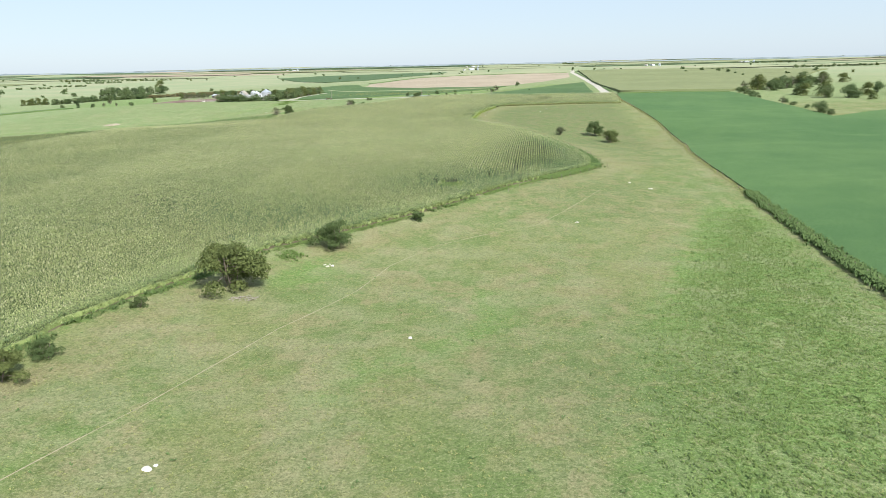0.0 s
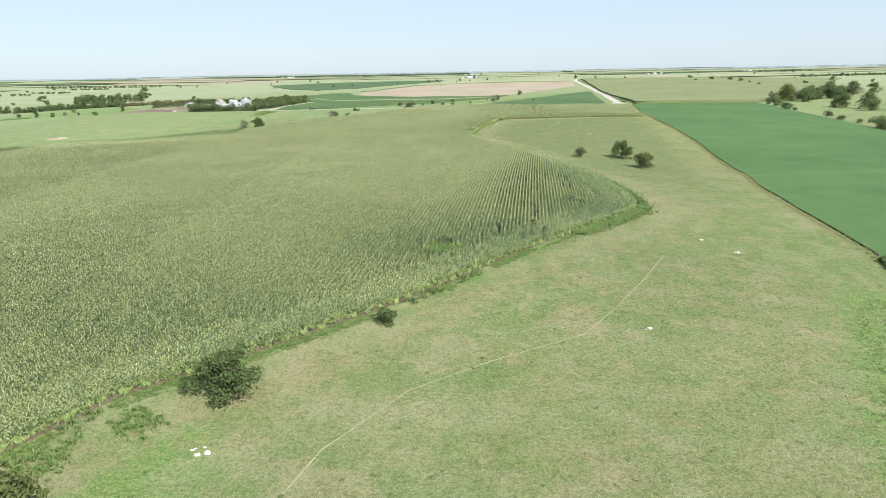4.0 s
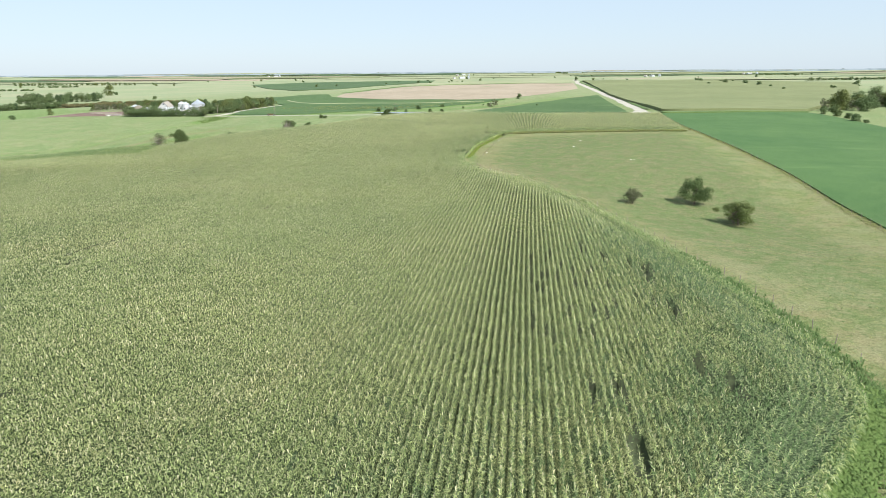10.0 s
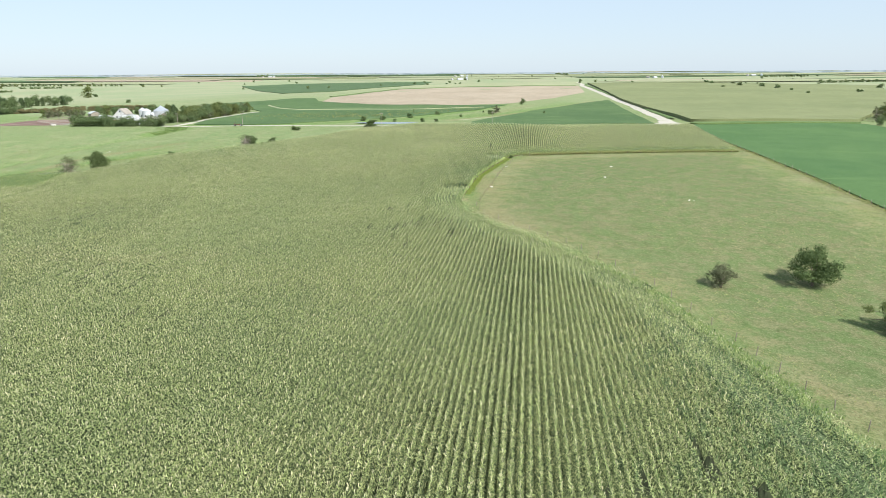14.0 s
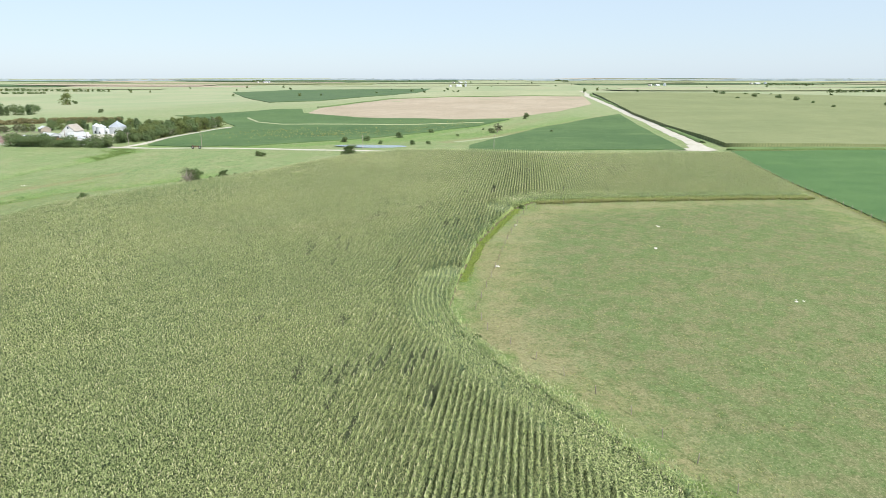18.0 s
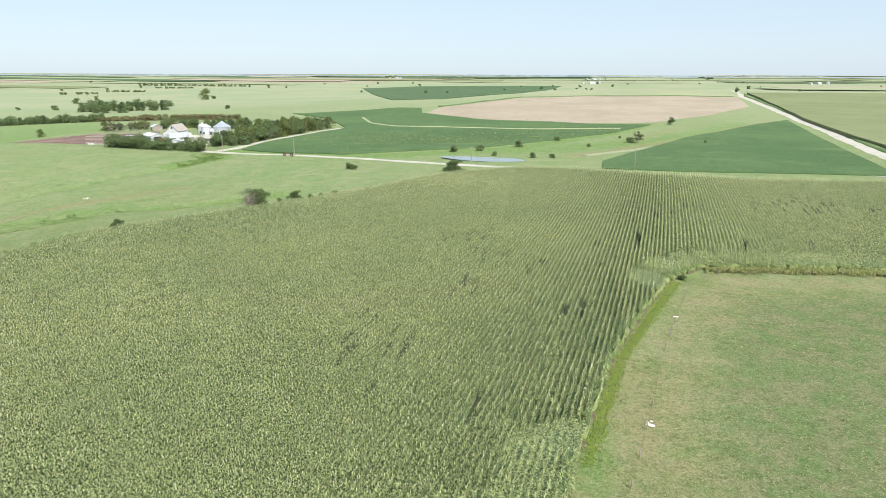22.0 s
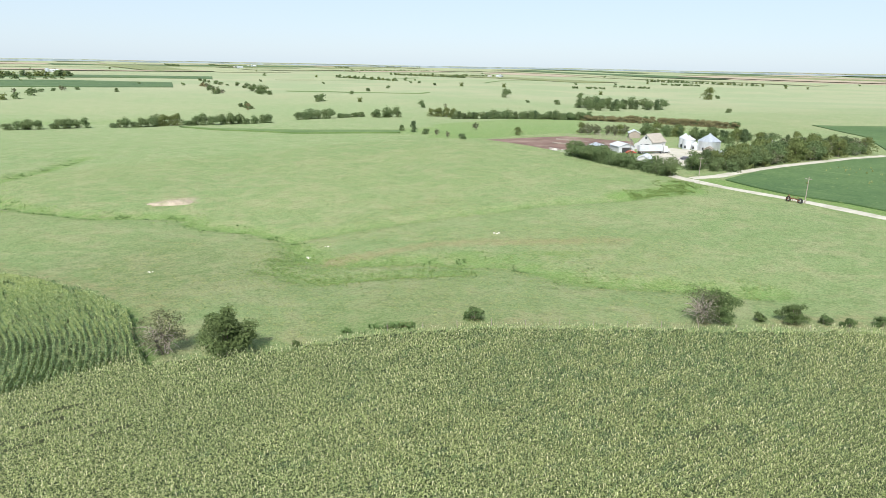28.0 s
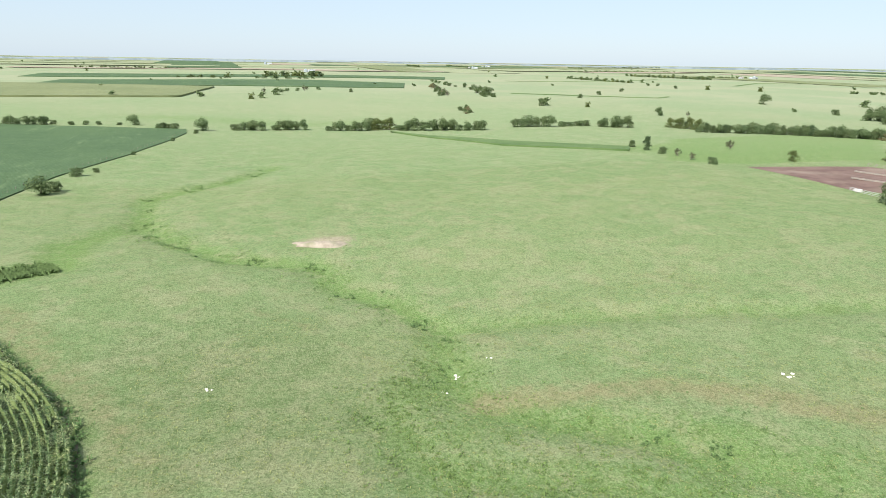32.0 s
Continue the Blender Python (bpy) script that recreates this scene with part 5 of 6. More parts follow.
# single trees about the valley
for proto, x, y, s in ((far_oak, -303, 383, 0.85), (far_shrub, -309, 386, 0.8), (far_shrub, -341, 387, 0.75), (far_shrub, -350, 392, 0.4), (far_shrub, -408, 400, 0.4), (far_shrub, -480, 414, 0.5), (far_shrub, -526, 426, 0.6),
                       (far_shrub, -356, 644, 0.8), (far_cedar, -339, 641, 1.0), (far_shrub, -324, 639, 0.75), (far_thin, -313, 639, 0.55), (far_thin, -300, 636, 0.5), (far_shrub, -285, 634, 0.7), (far_thin, -328, 683, 0.7), (far_elm, -277, 669, 0.6),
                       (far_oak, -689, 765, 1.0), (far_shrub, -672, 667, 0.9), (far_oak, -563, 818, 0.9), (far_shrub, -552, 811, 0.9), (far_thin, -540, 830, 0.6), (far_oak, -672, 1045, 1.6), (far_elm, -543, 1352, 2.3), (far_shrub, -523, 982, 1.2), (far_shrub, -329, 1006, 0.9), (far_shrub, -740, 790, 0.9)):
    plant(proto, x, y, s, x * 0.37)
belt((-470, 956), (-400, 1000), 8.0, (far_oak, far_cedar), (1.3, 1.7), 5.0, "dense far grove")
belt((-462, 948), (-395, 990), 8.0, (far_oak, far_cedar), (1.3, 1.7), 5.0, "dense far grove")
belt((-428, 925), (-405, 935), 6.0, (far_cedar, far_oak), (1.1, 1.4), 3.0, "dense far grove")
belt((-822, 765), (-905, 785), 7.0, (far_shrub, far_oak), (0.9, 1.3), 6.0, "thicket along a far draw")
belt((-870, 720), (-1110, 779), 11.0, (far_shrub, far_thicket, far_thin), (0.9, 1.3), 8.0, "thicket along a far draw")
belt((-640, 663), (-690, 678), 7.0, (far_shrub, far_thicket), (0.7, 0.9), 4.0, "thicket along a far draw")
belt((-937, 503), (-1002, 577), 16.0, (far_thin, far_shrub), (0.8, 1.2), 8.0, "thicket along a far draw")
belt((-905, 800), (-1318, 846), 30.0, (far_shrub, far_oak), (0.9, 1.3), 8.0, "thicket along a far draw")
for x, y in ((-794, 874), (-853, 937), (-931, 1027), (-1034, 1207), (-948, 614), (-1151, 1258)):
    plant(far_shrub, x, y, 1.1, x)
for x, y in ((416, 1083), (463, 1132), (476, 1096), (466, 1042), (451, 982), (429, 910)):
    plant(far_oak if x > 460 else far_shrub, x, y, 0.9, x, group="bushes on the eastern slope")
# the wooded draw east of the soybeans
belt((262, 560), (252, 505), 9.0, (far_shrub, far_shrub, far_oak), (0.5, 1.1), 5.0, "trees along the eastern draw")
belt((244, 455), (236, 418), 11.0, (far_shrub, far_thin), (0.4, 0.9), 4.0, "trees along the eastern draw")
belt((232, 392), (230, 378), 6.0, (far_oak, far_shrub), (0.8, 1.1), 3.0, "trees along the eastern draw")
belt((292, 600), (350, 642), 7.5, (far_oak, far_elm, far_shrub, far_thin), (1.0, 1.9), 14.0, "trees along the eastern draw")
belt((300, 585), (372, 648), 8.5, (far_oak, far_elm, far_thin), (1.0, 1.9), 16.0, "trees along the eastern draw")
belt((362, 650), (430, 720), 9.0, (far_elm, far_thin, far_oak), (1.1, 1.8), 18.0, "trees along the eastern draw")
belt((340, 520), (430, 560), 9.0, (far_oak, far_shrub, far_elm, far_thin), (1.0, 1.6), 14.0, "trees along the eastern draw")
belt((290, 520), (316, 476), 8.0, (far_oak, far_shrub, far_elm), (0.9, 1.5), 7.0, "trees along the eastern draw")
belt((480, 1240), (560, 1270), 26.0, (far_shrub, far_oak), (0.9, 1.2), 10.0, "scattered far trees")
# lone trees and windbreaks on the far plain
plain_rng = random.Random(19)
woods = {}


def far_plant(proto, x, y, size, turn):
    """Notes a far tree, to be joined with the others of its kind."""
    for ob in proto.children:
        woods.setdefault((ob.data.name, ob.data.materials[0].name), []).append((x, y, ground_z(x, y) - 0.1, size, turn))


def far_belt(a, b, gap, kinds, sizes, wide):
    n = max(1, int(math.hypot(b[0] - a[0], b[1] - a[1]) / gap))
    for k in range(n + 1):
        f = k / n
        far_plant(plain_rng.choice(kinds), a[0] + (b[0] - a[0]) * f + plain_rng.uniform(-wide, wide), a[1] + (b[1] - a[1]) * f + plain_rng.uniform(-wide, wide), plain_rng.uniform(*sizes), plain_rng.uniform(0, 6))


for k in range(260):
    a, r = plain_rng.uniform(-0.3, 3.6), 850 + 3600 * plain_rng.random() ** 1.5
    x, y = r * math.cos(a), 250 + r * math.sin(a)
    if -500 < x < 450 and y < 1500:
        continue
    far_plant(plain_rng.choice((plain_oak, plain_bush, plain_bush, plain_elm)), x, y, plain_rng.uniform(0.6, 1.25), a)
for k in range(26):
    a, r = plain_rng.uniform(-0.2, 3.5), 1650 + 2000 * plain_rng.random()
    x, y = r * math.cos(a), 250 + r * math.sin(a)
    w, across = plain_rng.uniform(90, 420), plain_rng.random() < 0.5 + 0.4 * abs(math.sin(a))
    if -500 < x < 450 and y < 2400:
        continue
    far_belt((x, y), (x + (w if across else 0), y + (0 if across else w)), 8.5, (plain_oak, plain_elm, plain_bush), (0.7, 1.15), 4.0)
far_belt((-898, 1605), (-832, 1626), 6.0, (plain_bush,), (0.8, 1.0), 5.0)
far_belt((-938, 1837), (-860, 1860), 6.0, (plain_bush,), (0.8, 1.0), 5.0)
far_belt((-881, 1449), (-850, 1490), 7.0, (plain_bush,), (0.8, 1.1), 8.0)
far_belt((-1500, 380), (-1490, 480), 14.0, (plain_bush,), (0.9, 1.4), 8.0)
far_belt((-1450, 520), (-1440, 640), 16.0, (plain_bush, plain_oak), (0.9, 1.3), 8.0)
far_belt((-1600, 560), (-1590, 680), 8.0, (plain_oak, plain_elm), (1.2, 1.9), 12.0)
far_verts, far_faces, far_count = {}, {}, {}
for (mesh_name, mat_name), spots in woods.items():
    me = bpy.data.meshes[mesh_name]
    if len(me.polygons[0].vertices) != 4 or not mesh_name.startswith("crown"):
        continue
    co = np.zeros(len(me.vertices) * 3, np.float32)
    me.vertices.foreach_get("co", co)
    co = co.reshape(-1, 3)
    quads = np.zeros(len(me.polygons) * 4, np.int32)
    me.loops.foreach_get("vertex_index", quads)
    quads = quads.reshape(-1, 4)
    for x, y, z, size, turn in spots:
        c, sn = math.cos(turn) * size, math.sin(turn) * size
        far_verts.setdefault(mat_name, []).append(np.stack([c * co[:, 0] - sn * co[:, 1] + x, sn * co[:, 0] + c * co[:, 1] + y, co[:, 2] * size + z], -1))
        far_faces.setdefault(mat_name, []).append(quads + far_count.get(mat_name, 0))
        far_count[mat_name] = far_count.get(mat_name, 0) + len(co)
for mat_name in far_verts:
    tagged(new("far_woods", raw_mesh("far_woods", np.concatenate(far_verts[mat_name]), np.concatenate(far_faces[mat_name]), bpy.data.materials[mat_name])), "windbreaks and lone trees on the far plain", "trees", kind="stuff")
for proto in (big_shrub, round_shrub, field_tree, spread_tree, thin_tree, dying_tree, small_bush, far_oak, far_elm, far_shrub, far_cedar, far_thicket, far_thin, plain_oak, plain_elm, plain_bush):
    for ob in (*proto.children, proto):
        bpy.data.objects.remove(ob)


# ---- the farmstead ----
def gable(bm, x0, x1, y0, y1, eave, ridge):
    """The walls of a house with gables at both ends of y."""
    xm = (x0 + x1) / 2
    a = [bm.verts.new(p) for p in ((x0, y0, -0.4), (x1, y0, -0.4), (x1, y0, eave), (xm, y0, ridge), (x0, y0, eave))]
    b = [bm.verts.new(p) for p in ((x0, y1, -0.4), (x1, y1, -0.4), (x1, y1, eave), (xm, y1, ridge), (x0, y1, eave))]
    bm.faces.new(a), bm.faces.new(b[::-1])
    for i, j in ((0, 1), (1, 2), (2, 3), (3, 4), (4, 0)):
        bm.faces.new((a[j], a[i], b[i], b[j]))


def roof_slab(bm, x0, x1, y0, y1, eave, ridge, over=0.35, thick=0.16):
    """Two sloping roof slabs with an overhang."""
    xm = (x0 + x1) / 2
    for side in (x0, x1):
        k = over / abs(xm - side)
        ex, ez = side + (side - xm) * k, eave - (ridge - eave) * k
        lo = [(ex, y0 - over, ez), (xm, y0 - over, ridge), (xm, y1 + over, ridge), (ex, y1 + over, ez)]
        vs = [bm.verts.new((x, y, z + 0.03)) for x, y, z in lo] + [bm.verts.new((x, y, z + thick)) for x, y, z in lo]
        for f in ((0, 1, 2, 3), (7, 6, 5, 4), (0, 4, 5, 1), (1, 5, 6, 2), (2, 6, 7, 3), (3, 7, 4, 0)):
            bm.faces.new([vs[i] for i in f])


def building(name, label, category, x, y, turn, wide, long, eave, ridge, wall, roof, doors=(), windows=()):
    """A gabled farm building. doors, windows: (wall, along, width, height, sill); walls s, n, w, e."""
    root = empty(name, pose(x, y, ground_z(x, y), 0, 0, turn), label, category)
    w, l = wide / 2, long / 2
    bm = bmesh.new()
    gable(bm, -w, w, -l, l, eave, ridge)
    bmesh.ops.recalc_face_normals(bm, faces=bm.faces)
    part("wall", bm, wall, root)
    bm = bmesh.new()
    roof_slab(bm, -w, w, -l, l, eave, ridge)
    bmesh.ops.recalc_face_normals(bm, faces=bm.faces)
    part("roof", bm, roof, root)
    for what, items in (("door", doors), ("window", windows)):
        for side, along, dw, dh, sill in items:
            face = {"s": (-l - 0.05, -l + 0.02), "n": (l - 0.02, l + 0.05), "w": (-w - 0.05, -w + 0.02), "e": (w - 0.02, w + 0.05)}[side]
            dims = (along - dw / 2, along + dw / 2, *face, sill, sill + dh) if side in "sn" else (*face, along - dw / 2, along + dw / 2, sill, sill + dh)
            ob = part(what, boxes(dims), DARK_GAP if what == "door" else GLASS_DARK, root)
            if what == "window":
                grow = 0.09
                e = 0.03 if side in "ne" else -0.03
                if side in "sn":
                    bars = [(along - dw / 2 - grow, along - dw / 2, face[0] + e, face[1] + e, sill - grow, sill + dh + grow), (along + dw / 2, along + dw / 2 + grow, face[0] + e, face[1] + e, sill - grow, sill + dh + grow)]
                else:
                    bars = [(face[0] + e, face[1] + e, along - dw / 2 - grow, along - dw / 2, sill - grow, sill + dh + grow), (face[0] + e, face[1] + e, along + dw / 2, along + dw / 2 + grow, sill - grow, sill + dh + grow)]
                part("frame", boxes(*bars), WHITE_PAINT, ob)
    return root


barn = building("barn", "tall white wooden barn with a tan shingle roof", "barn", -187.0, 666, 0, 7.0, 10.6, 3.8, 7.2, WHITE_PAINT, PALE_ROOF,
                doors=(("s", 0.8, 2.6, 2.8, 0.0), ("e", -3.5, 2.2, 2.6, 0.0)), windows=(("s", -2.2, 0.8, 1.0, 1.4), ("s", 0, 0.9, 1.1, 5.0), ("e", 2.9, 0.8, 0.9, 1.5), ("e", 0.4, 0.8, 0.9, 1.5)))
lean = bmesh.new()
for ys in ((-5.3, 3.0),):
    vs = [lean.verts.new(p) for p in ((-3.5, ys[0], -0.4), (-6.0, ys[0], -0.4), (-6.0, ys[0], 2.2), (-3.5, ys[0], 3.6), (-3.5, ys[1], -0.4), (-6.0, ys[1], -0.4), (-6.0, ys[1], 2.2), (-3.5, ys[1], 3.6))]
    for f in ((0, 1, 2, 3), (7, 6, 5, 4), (1, 5, 6, 2), (2, 6, 7, 3), (0, 4, 5, 1), (0, 3, 7, 4)):
        lean.faces.new([vs[i] for i in f])
bmesh.ops.recalc_face_normals(lean, faces=lean.faces)
part("lean_to", lean, WHITE_PAINT, barn, "low white lean-to along the barn")
building("shed", "open-fronted shed with a white metal roof", "shed", -192, 650, 62, 7.5, 9.5, 2.6, 3.9, WHITE_METAL, WHITE_METAL, doors=(("s", 0, 4.5, 2.2, 0.0),))
building("shed", "low old shed with weathered metal roof", "shed", -200, 644, 60, 6, 9, 2.2, 3.2, OLD_WOOD, GALVANISED, doors=(("e", 0, 3, 1.8, 0),))
building("shed", "small white building behind the hedge", "shed", -161, 622, 25, 5, 8.5, 2.6, 3.8, WHITE_PAINT, WHITE_METAL, doors=(("e", 1.5, 1.0, 2.0, 0.0),), windows=(("e", -1.8, 1.0, 0.9, 1.0), ("n", 0, 1.0, 0.9, 1.0)))
building("machine_shed", "grey metal machine shed beside the yard", "shed", -147, 660, 15, 8, 12, 3.0, 4.6, GALVANISED, GALVANISED, doors=(("w", 0, 4.0, 2.8, 0.0),))
building("machine_shed", "long white metal shed among the trees", "shed", -153, 704, 5, 7, 17, 3.0, 4.2, WHITE_METAL, WHITE_METAL, doors=(("s", 0, 3.5, 2.6, 0.0),))
building("hay_shed", "small open hay shed with a pale roof", "shed", -229, 712, 40, 6, 8, 2.6, 4.0, OLD_WOOD, WHITE_METAL, doors=(("e", 0, 5.0, 2.2, 0.0),))
building("shed", "tiny grey timber shed beside the large bin", "shed", -163.5, 674, 20, 3, 3.6, 2.0, 2.8, OLD_WOOD, OLD_WOOD, doors=(("s", 0, 1.0, 1.7, 0.0),))


def grain_bin(x, y, r, wall, top, label, metal):
    """A round ribbed bin with a conical ribbed roof, hatch and ladder."""
    root = empty("grain_bin", pose(x, y, ground_z(x, y)), label, "grain bin", "bins at the farmyard")
    n, rings = 40, max(6, int(wall / 0.35))
    verts = [(rr * math.cos(2 * math.pi * k / n), rr * math.sin(2 * math.pi * k / n), z) for i in range(rings * 2 + 1) for rr, z in ((r + (0.035 if i % 2 else 0), -0.3 + (wall + 0.3) * i / (rings * 2)),) for k in range(n)]
    faces = [(i * n + k, i * n + (k + 1) % n, (i + 1) * n + (k + 1) % n, (i + 1) * n + k) for i in range(rings * 2) for k in range(n)]
    ob = new("wall", raw_mesh("wall", verts, faces, metal))
    ob.parent = root
    bm = bmesh.new()
    rim = [bm.verts.new(((r + 0.18) * math.cos(2 * math.pi * k / n), (r + 0.18) * math.sin(2 * math.pi * k / n), wall + (0.05 if k % 2 else -0.02))) for k in range(n)]
    neck = [bm.verts.new((0.4 * math.cos(2 * math.pi * k / n), 0.4 * math.sin(2 * math.pi * k / n), top - 0.15)) for k in range(n)]
    for k in range(n):
        bm.faces.new((rim[k], rim[(k + 1) % n], neck[(k + 1) % n], neck[k]))
    part("roof", bm, metal, root)
    bm = bmesh.new()
    add_tube(bm, [(0, 0, top - 0.25), (0, 0, top + 0.18)], 0.5, 0.42, 14)
    part("cap", bm, metal, root)
    part("door", boxes((-0.45, 0.45, -r - 0.10, -r + 0.05, 0.5, 1.7)), DARK_GAP, root)
    bm = bmesh.new()
    for s in (-0.22, 0.22):
        add_box(bm, r + 0.06, r + 0.11, s - 0.025, s + 0.025, 0.2, wall + 0.3)
    for k in range(int(wall / 0.35)):
        add_box(bm, r + 0.06, r + 0.10, -0.22, 0.22, 0.4 + k * 0.35, 0.44 + k * 0.35)
    part("ladder", bm, GALVANISED, root)
    return root


grain_bin(-168, 682, 4.9, 4.4, 7.6, "large round galvanised grain bin with conical roof", GALVANISED)
grain_bin(-182, 685, 2.6, 4.7, 6.4, "tall small galvanised grain bin", WHITE_METAL)
grain_bin(-177.5, 681, 2.8, 4.4, 6.0, "white-painted small grain bin", WHITE_METAL)
grain_bin(-173.2, 679.5, 1.5, 2.4, 3.6, "little feed hopper bin", WHITE_METAL)


def wheel(parent, x, y, r, wide=0.28):
    bm = bmesh.new()
    add_tube(bm, [(x, y - wide / 2, r), (x, y + wide / 2, r)], r, r, 16)
    tyre = part("wheel", bm, RUBBER, parent)
    bm = bmesh.new()
    add_tube(bm, [(x, y - wide / 2 - 0.02, r), (x, y + wide / 2 + 0.02, r)], r * 0.5, r * 0.5, 12)
    part("rim", bm, GALVANISED, tyre)


truck = empty("semi_truck", pose(-178, 653, ground_z(-178, 653) + 0.08, 0, 0, 63), "white semi truck with a long white trailer beside the barn", "truck")
part("trailer_box", boxes((-7.0, 4.2, -1.25, 1.25, 1.15, 3.7)), WHITE_METAL, truck)
part("trailer_frame", boxes((-6.8, 4.0, -0.5, 0.5, 0.85, 1.15)), RUST, truck)
cab = part("cab", boxes((4.7, 6.6, -1.15, 1.15, 0.8, 3.3), (6.6, 7.9, -0.95, 0.95, 0.75, 1.9)), WHITE_PAINT, truck)
part("windscreen", boxes((6.58, 6.63, -1.0, 1.0, 2.0, 2.9)), GLASS_DARK, cab)
part("bumper", boxes((7.88, 8.02, -1.1, 1.1, 0.45, 0.85)), GALVANISED, truck)
for wx in (-6.0, -4.8, 3.6, 5.0, 7.2):
    for wy in (-1.0, 1.0):
        wheel(truck, wx, wy, 0.5)


def car(x, y, turn, paint, label):
    root = empty("car", pose(x, y, ground_z(x, y) + 0.08, 0, 0, turn), label, "car")
    bm = bmesh.new()
    prof = [(-2.2, 0.35), (2.2, 0.35), (2.25, 0.75), (1.3, 0.92), (0.6, 1.42), (-1.2, 1.45), (-1.8, 0.98), (-2.25, 0.9)]
    rows = [[bm.verts.new((px, s * (0.85 if pz < 1.1 else 0.68), pz)) for px, pz in prof] for s in (-1, 1)]
    bm.faces.new(rows[0]), bm.faces.new(rows[1][::-1])
    for k in range(len(prof)):
        bm.faces.new((rows[0][(k + 1) % len(prof)], rows[0][k], rows[1][k], rows[1][(k + 1) % len(prof)]))
    bmesh.ops.recalc_face_normals(bm, faces=bm.faces)
    body = part("body", bm, paint, root)
    part("window", boxes((-1.2, 0.5, -0.80, 0.80, 1.0, 1.32)), GLASS_DARK, body)
    for wx in (-1.4, 1.4):
        for wy in (-0.8, 0.8):
            wheel(root, wx, wy, 0.33, 0.22)


car(-157.5, 646, 30, rough_material("dark_car_paint", (0.05, 0.05, 0.06), (0.08, 0.08, 0.09), 1.0, 0.3), "dark car parked in the gravel yard")
car(-154.5, 649.5, 25, WHITE_PAINT, "pale car parked in the gravel yard")
car(-183.5, 645, 70, RED_PAINT, "red pickup parked beside the truck")

# rusty hay rake standing beside the lane
rake = empty("farm_implement", pose(-91, 591.5, ground_z(-91, 591.5), 0, 0, -12), "rusty old farm implement beside the lane", "farm machine")
part("frame", boxes((-1.9, 1.9, -0.12, 0.12, 0.9, 1.12), (-1.9, -1.68, -0.9, 0.9, 0.8, 1.0), (1.68, 1.9, -0.9, 0.9, 0.8, 1.0)), RUST, rake)
for wx in (-1.8, 1.8):
    wheel(rake, wx, 0.0, 0.75, 0.3)
for k in range(5):
    bm = bmesh.new()
    x0 = -1.5 + k * 0.75
    add_tube(bm, [(x0, 0, 1.0), (x0 - 0.2, -0.5, 1.9 - 0.5 * (k % 2)), (x0 + 0.1, -1.0, 0.3)], 0.07, 0.05, 6)
    part("tine", bm, RUST, rake)
bm = bmesh.new()
add_tube(bm, [(-1.6, 0.2, 0.9), (-2.1, 0.3, 2.1)], 0.09, 0.07, 6)
part("lever", bm, RUST, rake)


def pole(x, y, high, label):
    root = empty("utility_pole", pose(x, y, ground_z(x, y)), label, "utility pole", "poles along the lane")
    bm = bmesh.new()
    add_tube(bm, [(0, 0, -0.3), (0, 0, high * 0.5), (0, 0, high)], 0.15, 0.10, 8)
    part("shaft", bm, OLD_WOOD, root)
    part("crossarm", boxes((-0.9, 0.9, -0.06, 0.06, high - 0.7, high - 0.56)), OLD_WOOD, root)
    for s in (-0.75, 0.75):
        bm = bmesh.new()
        add_tube(bm, [(s, 0, high - 0.56), (s, 0, high - 0.38)], 0.05, 0.03, 6)
        part("insulator", bm, WHITE_PAINT, root)


for px, py, ph in ((-88.5, 592.5, 7.5), (-8, 566.5, 7.0), (-171, 626, 7.5), (-180, 622, 7.0), (52, 570, 7.0), (-132, 612, 7.0)):
    pole(px, py, ph, "plain wooden utility pole with a short crossarm")


def rail_fence(name, pts, gap, high, rails, post_material, rail_material, label, thick=0.06, wobble=0.0):
    """Posts with rails or wires from post to post, over the land."""
    root = empty(name, Matrix(), label, "fence")
    rng = random.Random(len(pts) * 7 + int(pts[0][0]))
    spots = []
    for (ax, ay), (bx, by) in zip(pts, pts[1:]):
        n = max(1, round(math.hypot(bx - ax, by - ay) / gap))
        spots += [(ax + (bx - ax) * k / n, ay + (by - ay) * k / n) for k in range(n)]
    spots.append(pts[-1])
    bm = bmesh.new()
    add_tube(bm, [(0, 0, -0.3), (0, 0, high)], thick, thick * 0.85, 5)
    mesh = bpy.data.meshes.new("post")
    bm.to_mesh(mesh)
    bm.free()
    mesh.materials.append(post_material)
    tops = []
    for x, y in spots:
        ob = new("post", mesh)
        ob.parent = root
        z = ground_z(x, y)
        ob.matrix_basis = Matrix.LocRotScale((x, y, z), Euler((rng.uniform(-wobble, wobble), rng.uniform(-wobble, wobble), rng.uniform(0, 6))), (1, 1, rng.uniform(0.9, 1.1)))
        tops.append((x, y, z))
    for f, r in rails:
        bm = bmesh.new()
        for a, b in zip(tops, tops[1:]):
            add_tube(bm, [(a[0], a[1], a[2] + high * f), (b[0], b[1], b[2] + high * f)], r, r, 3)
        part("wire" if r < 0.02 else "rail", bm, rail_material, root)
    return root


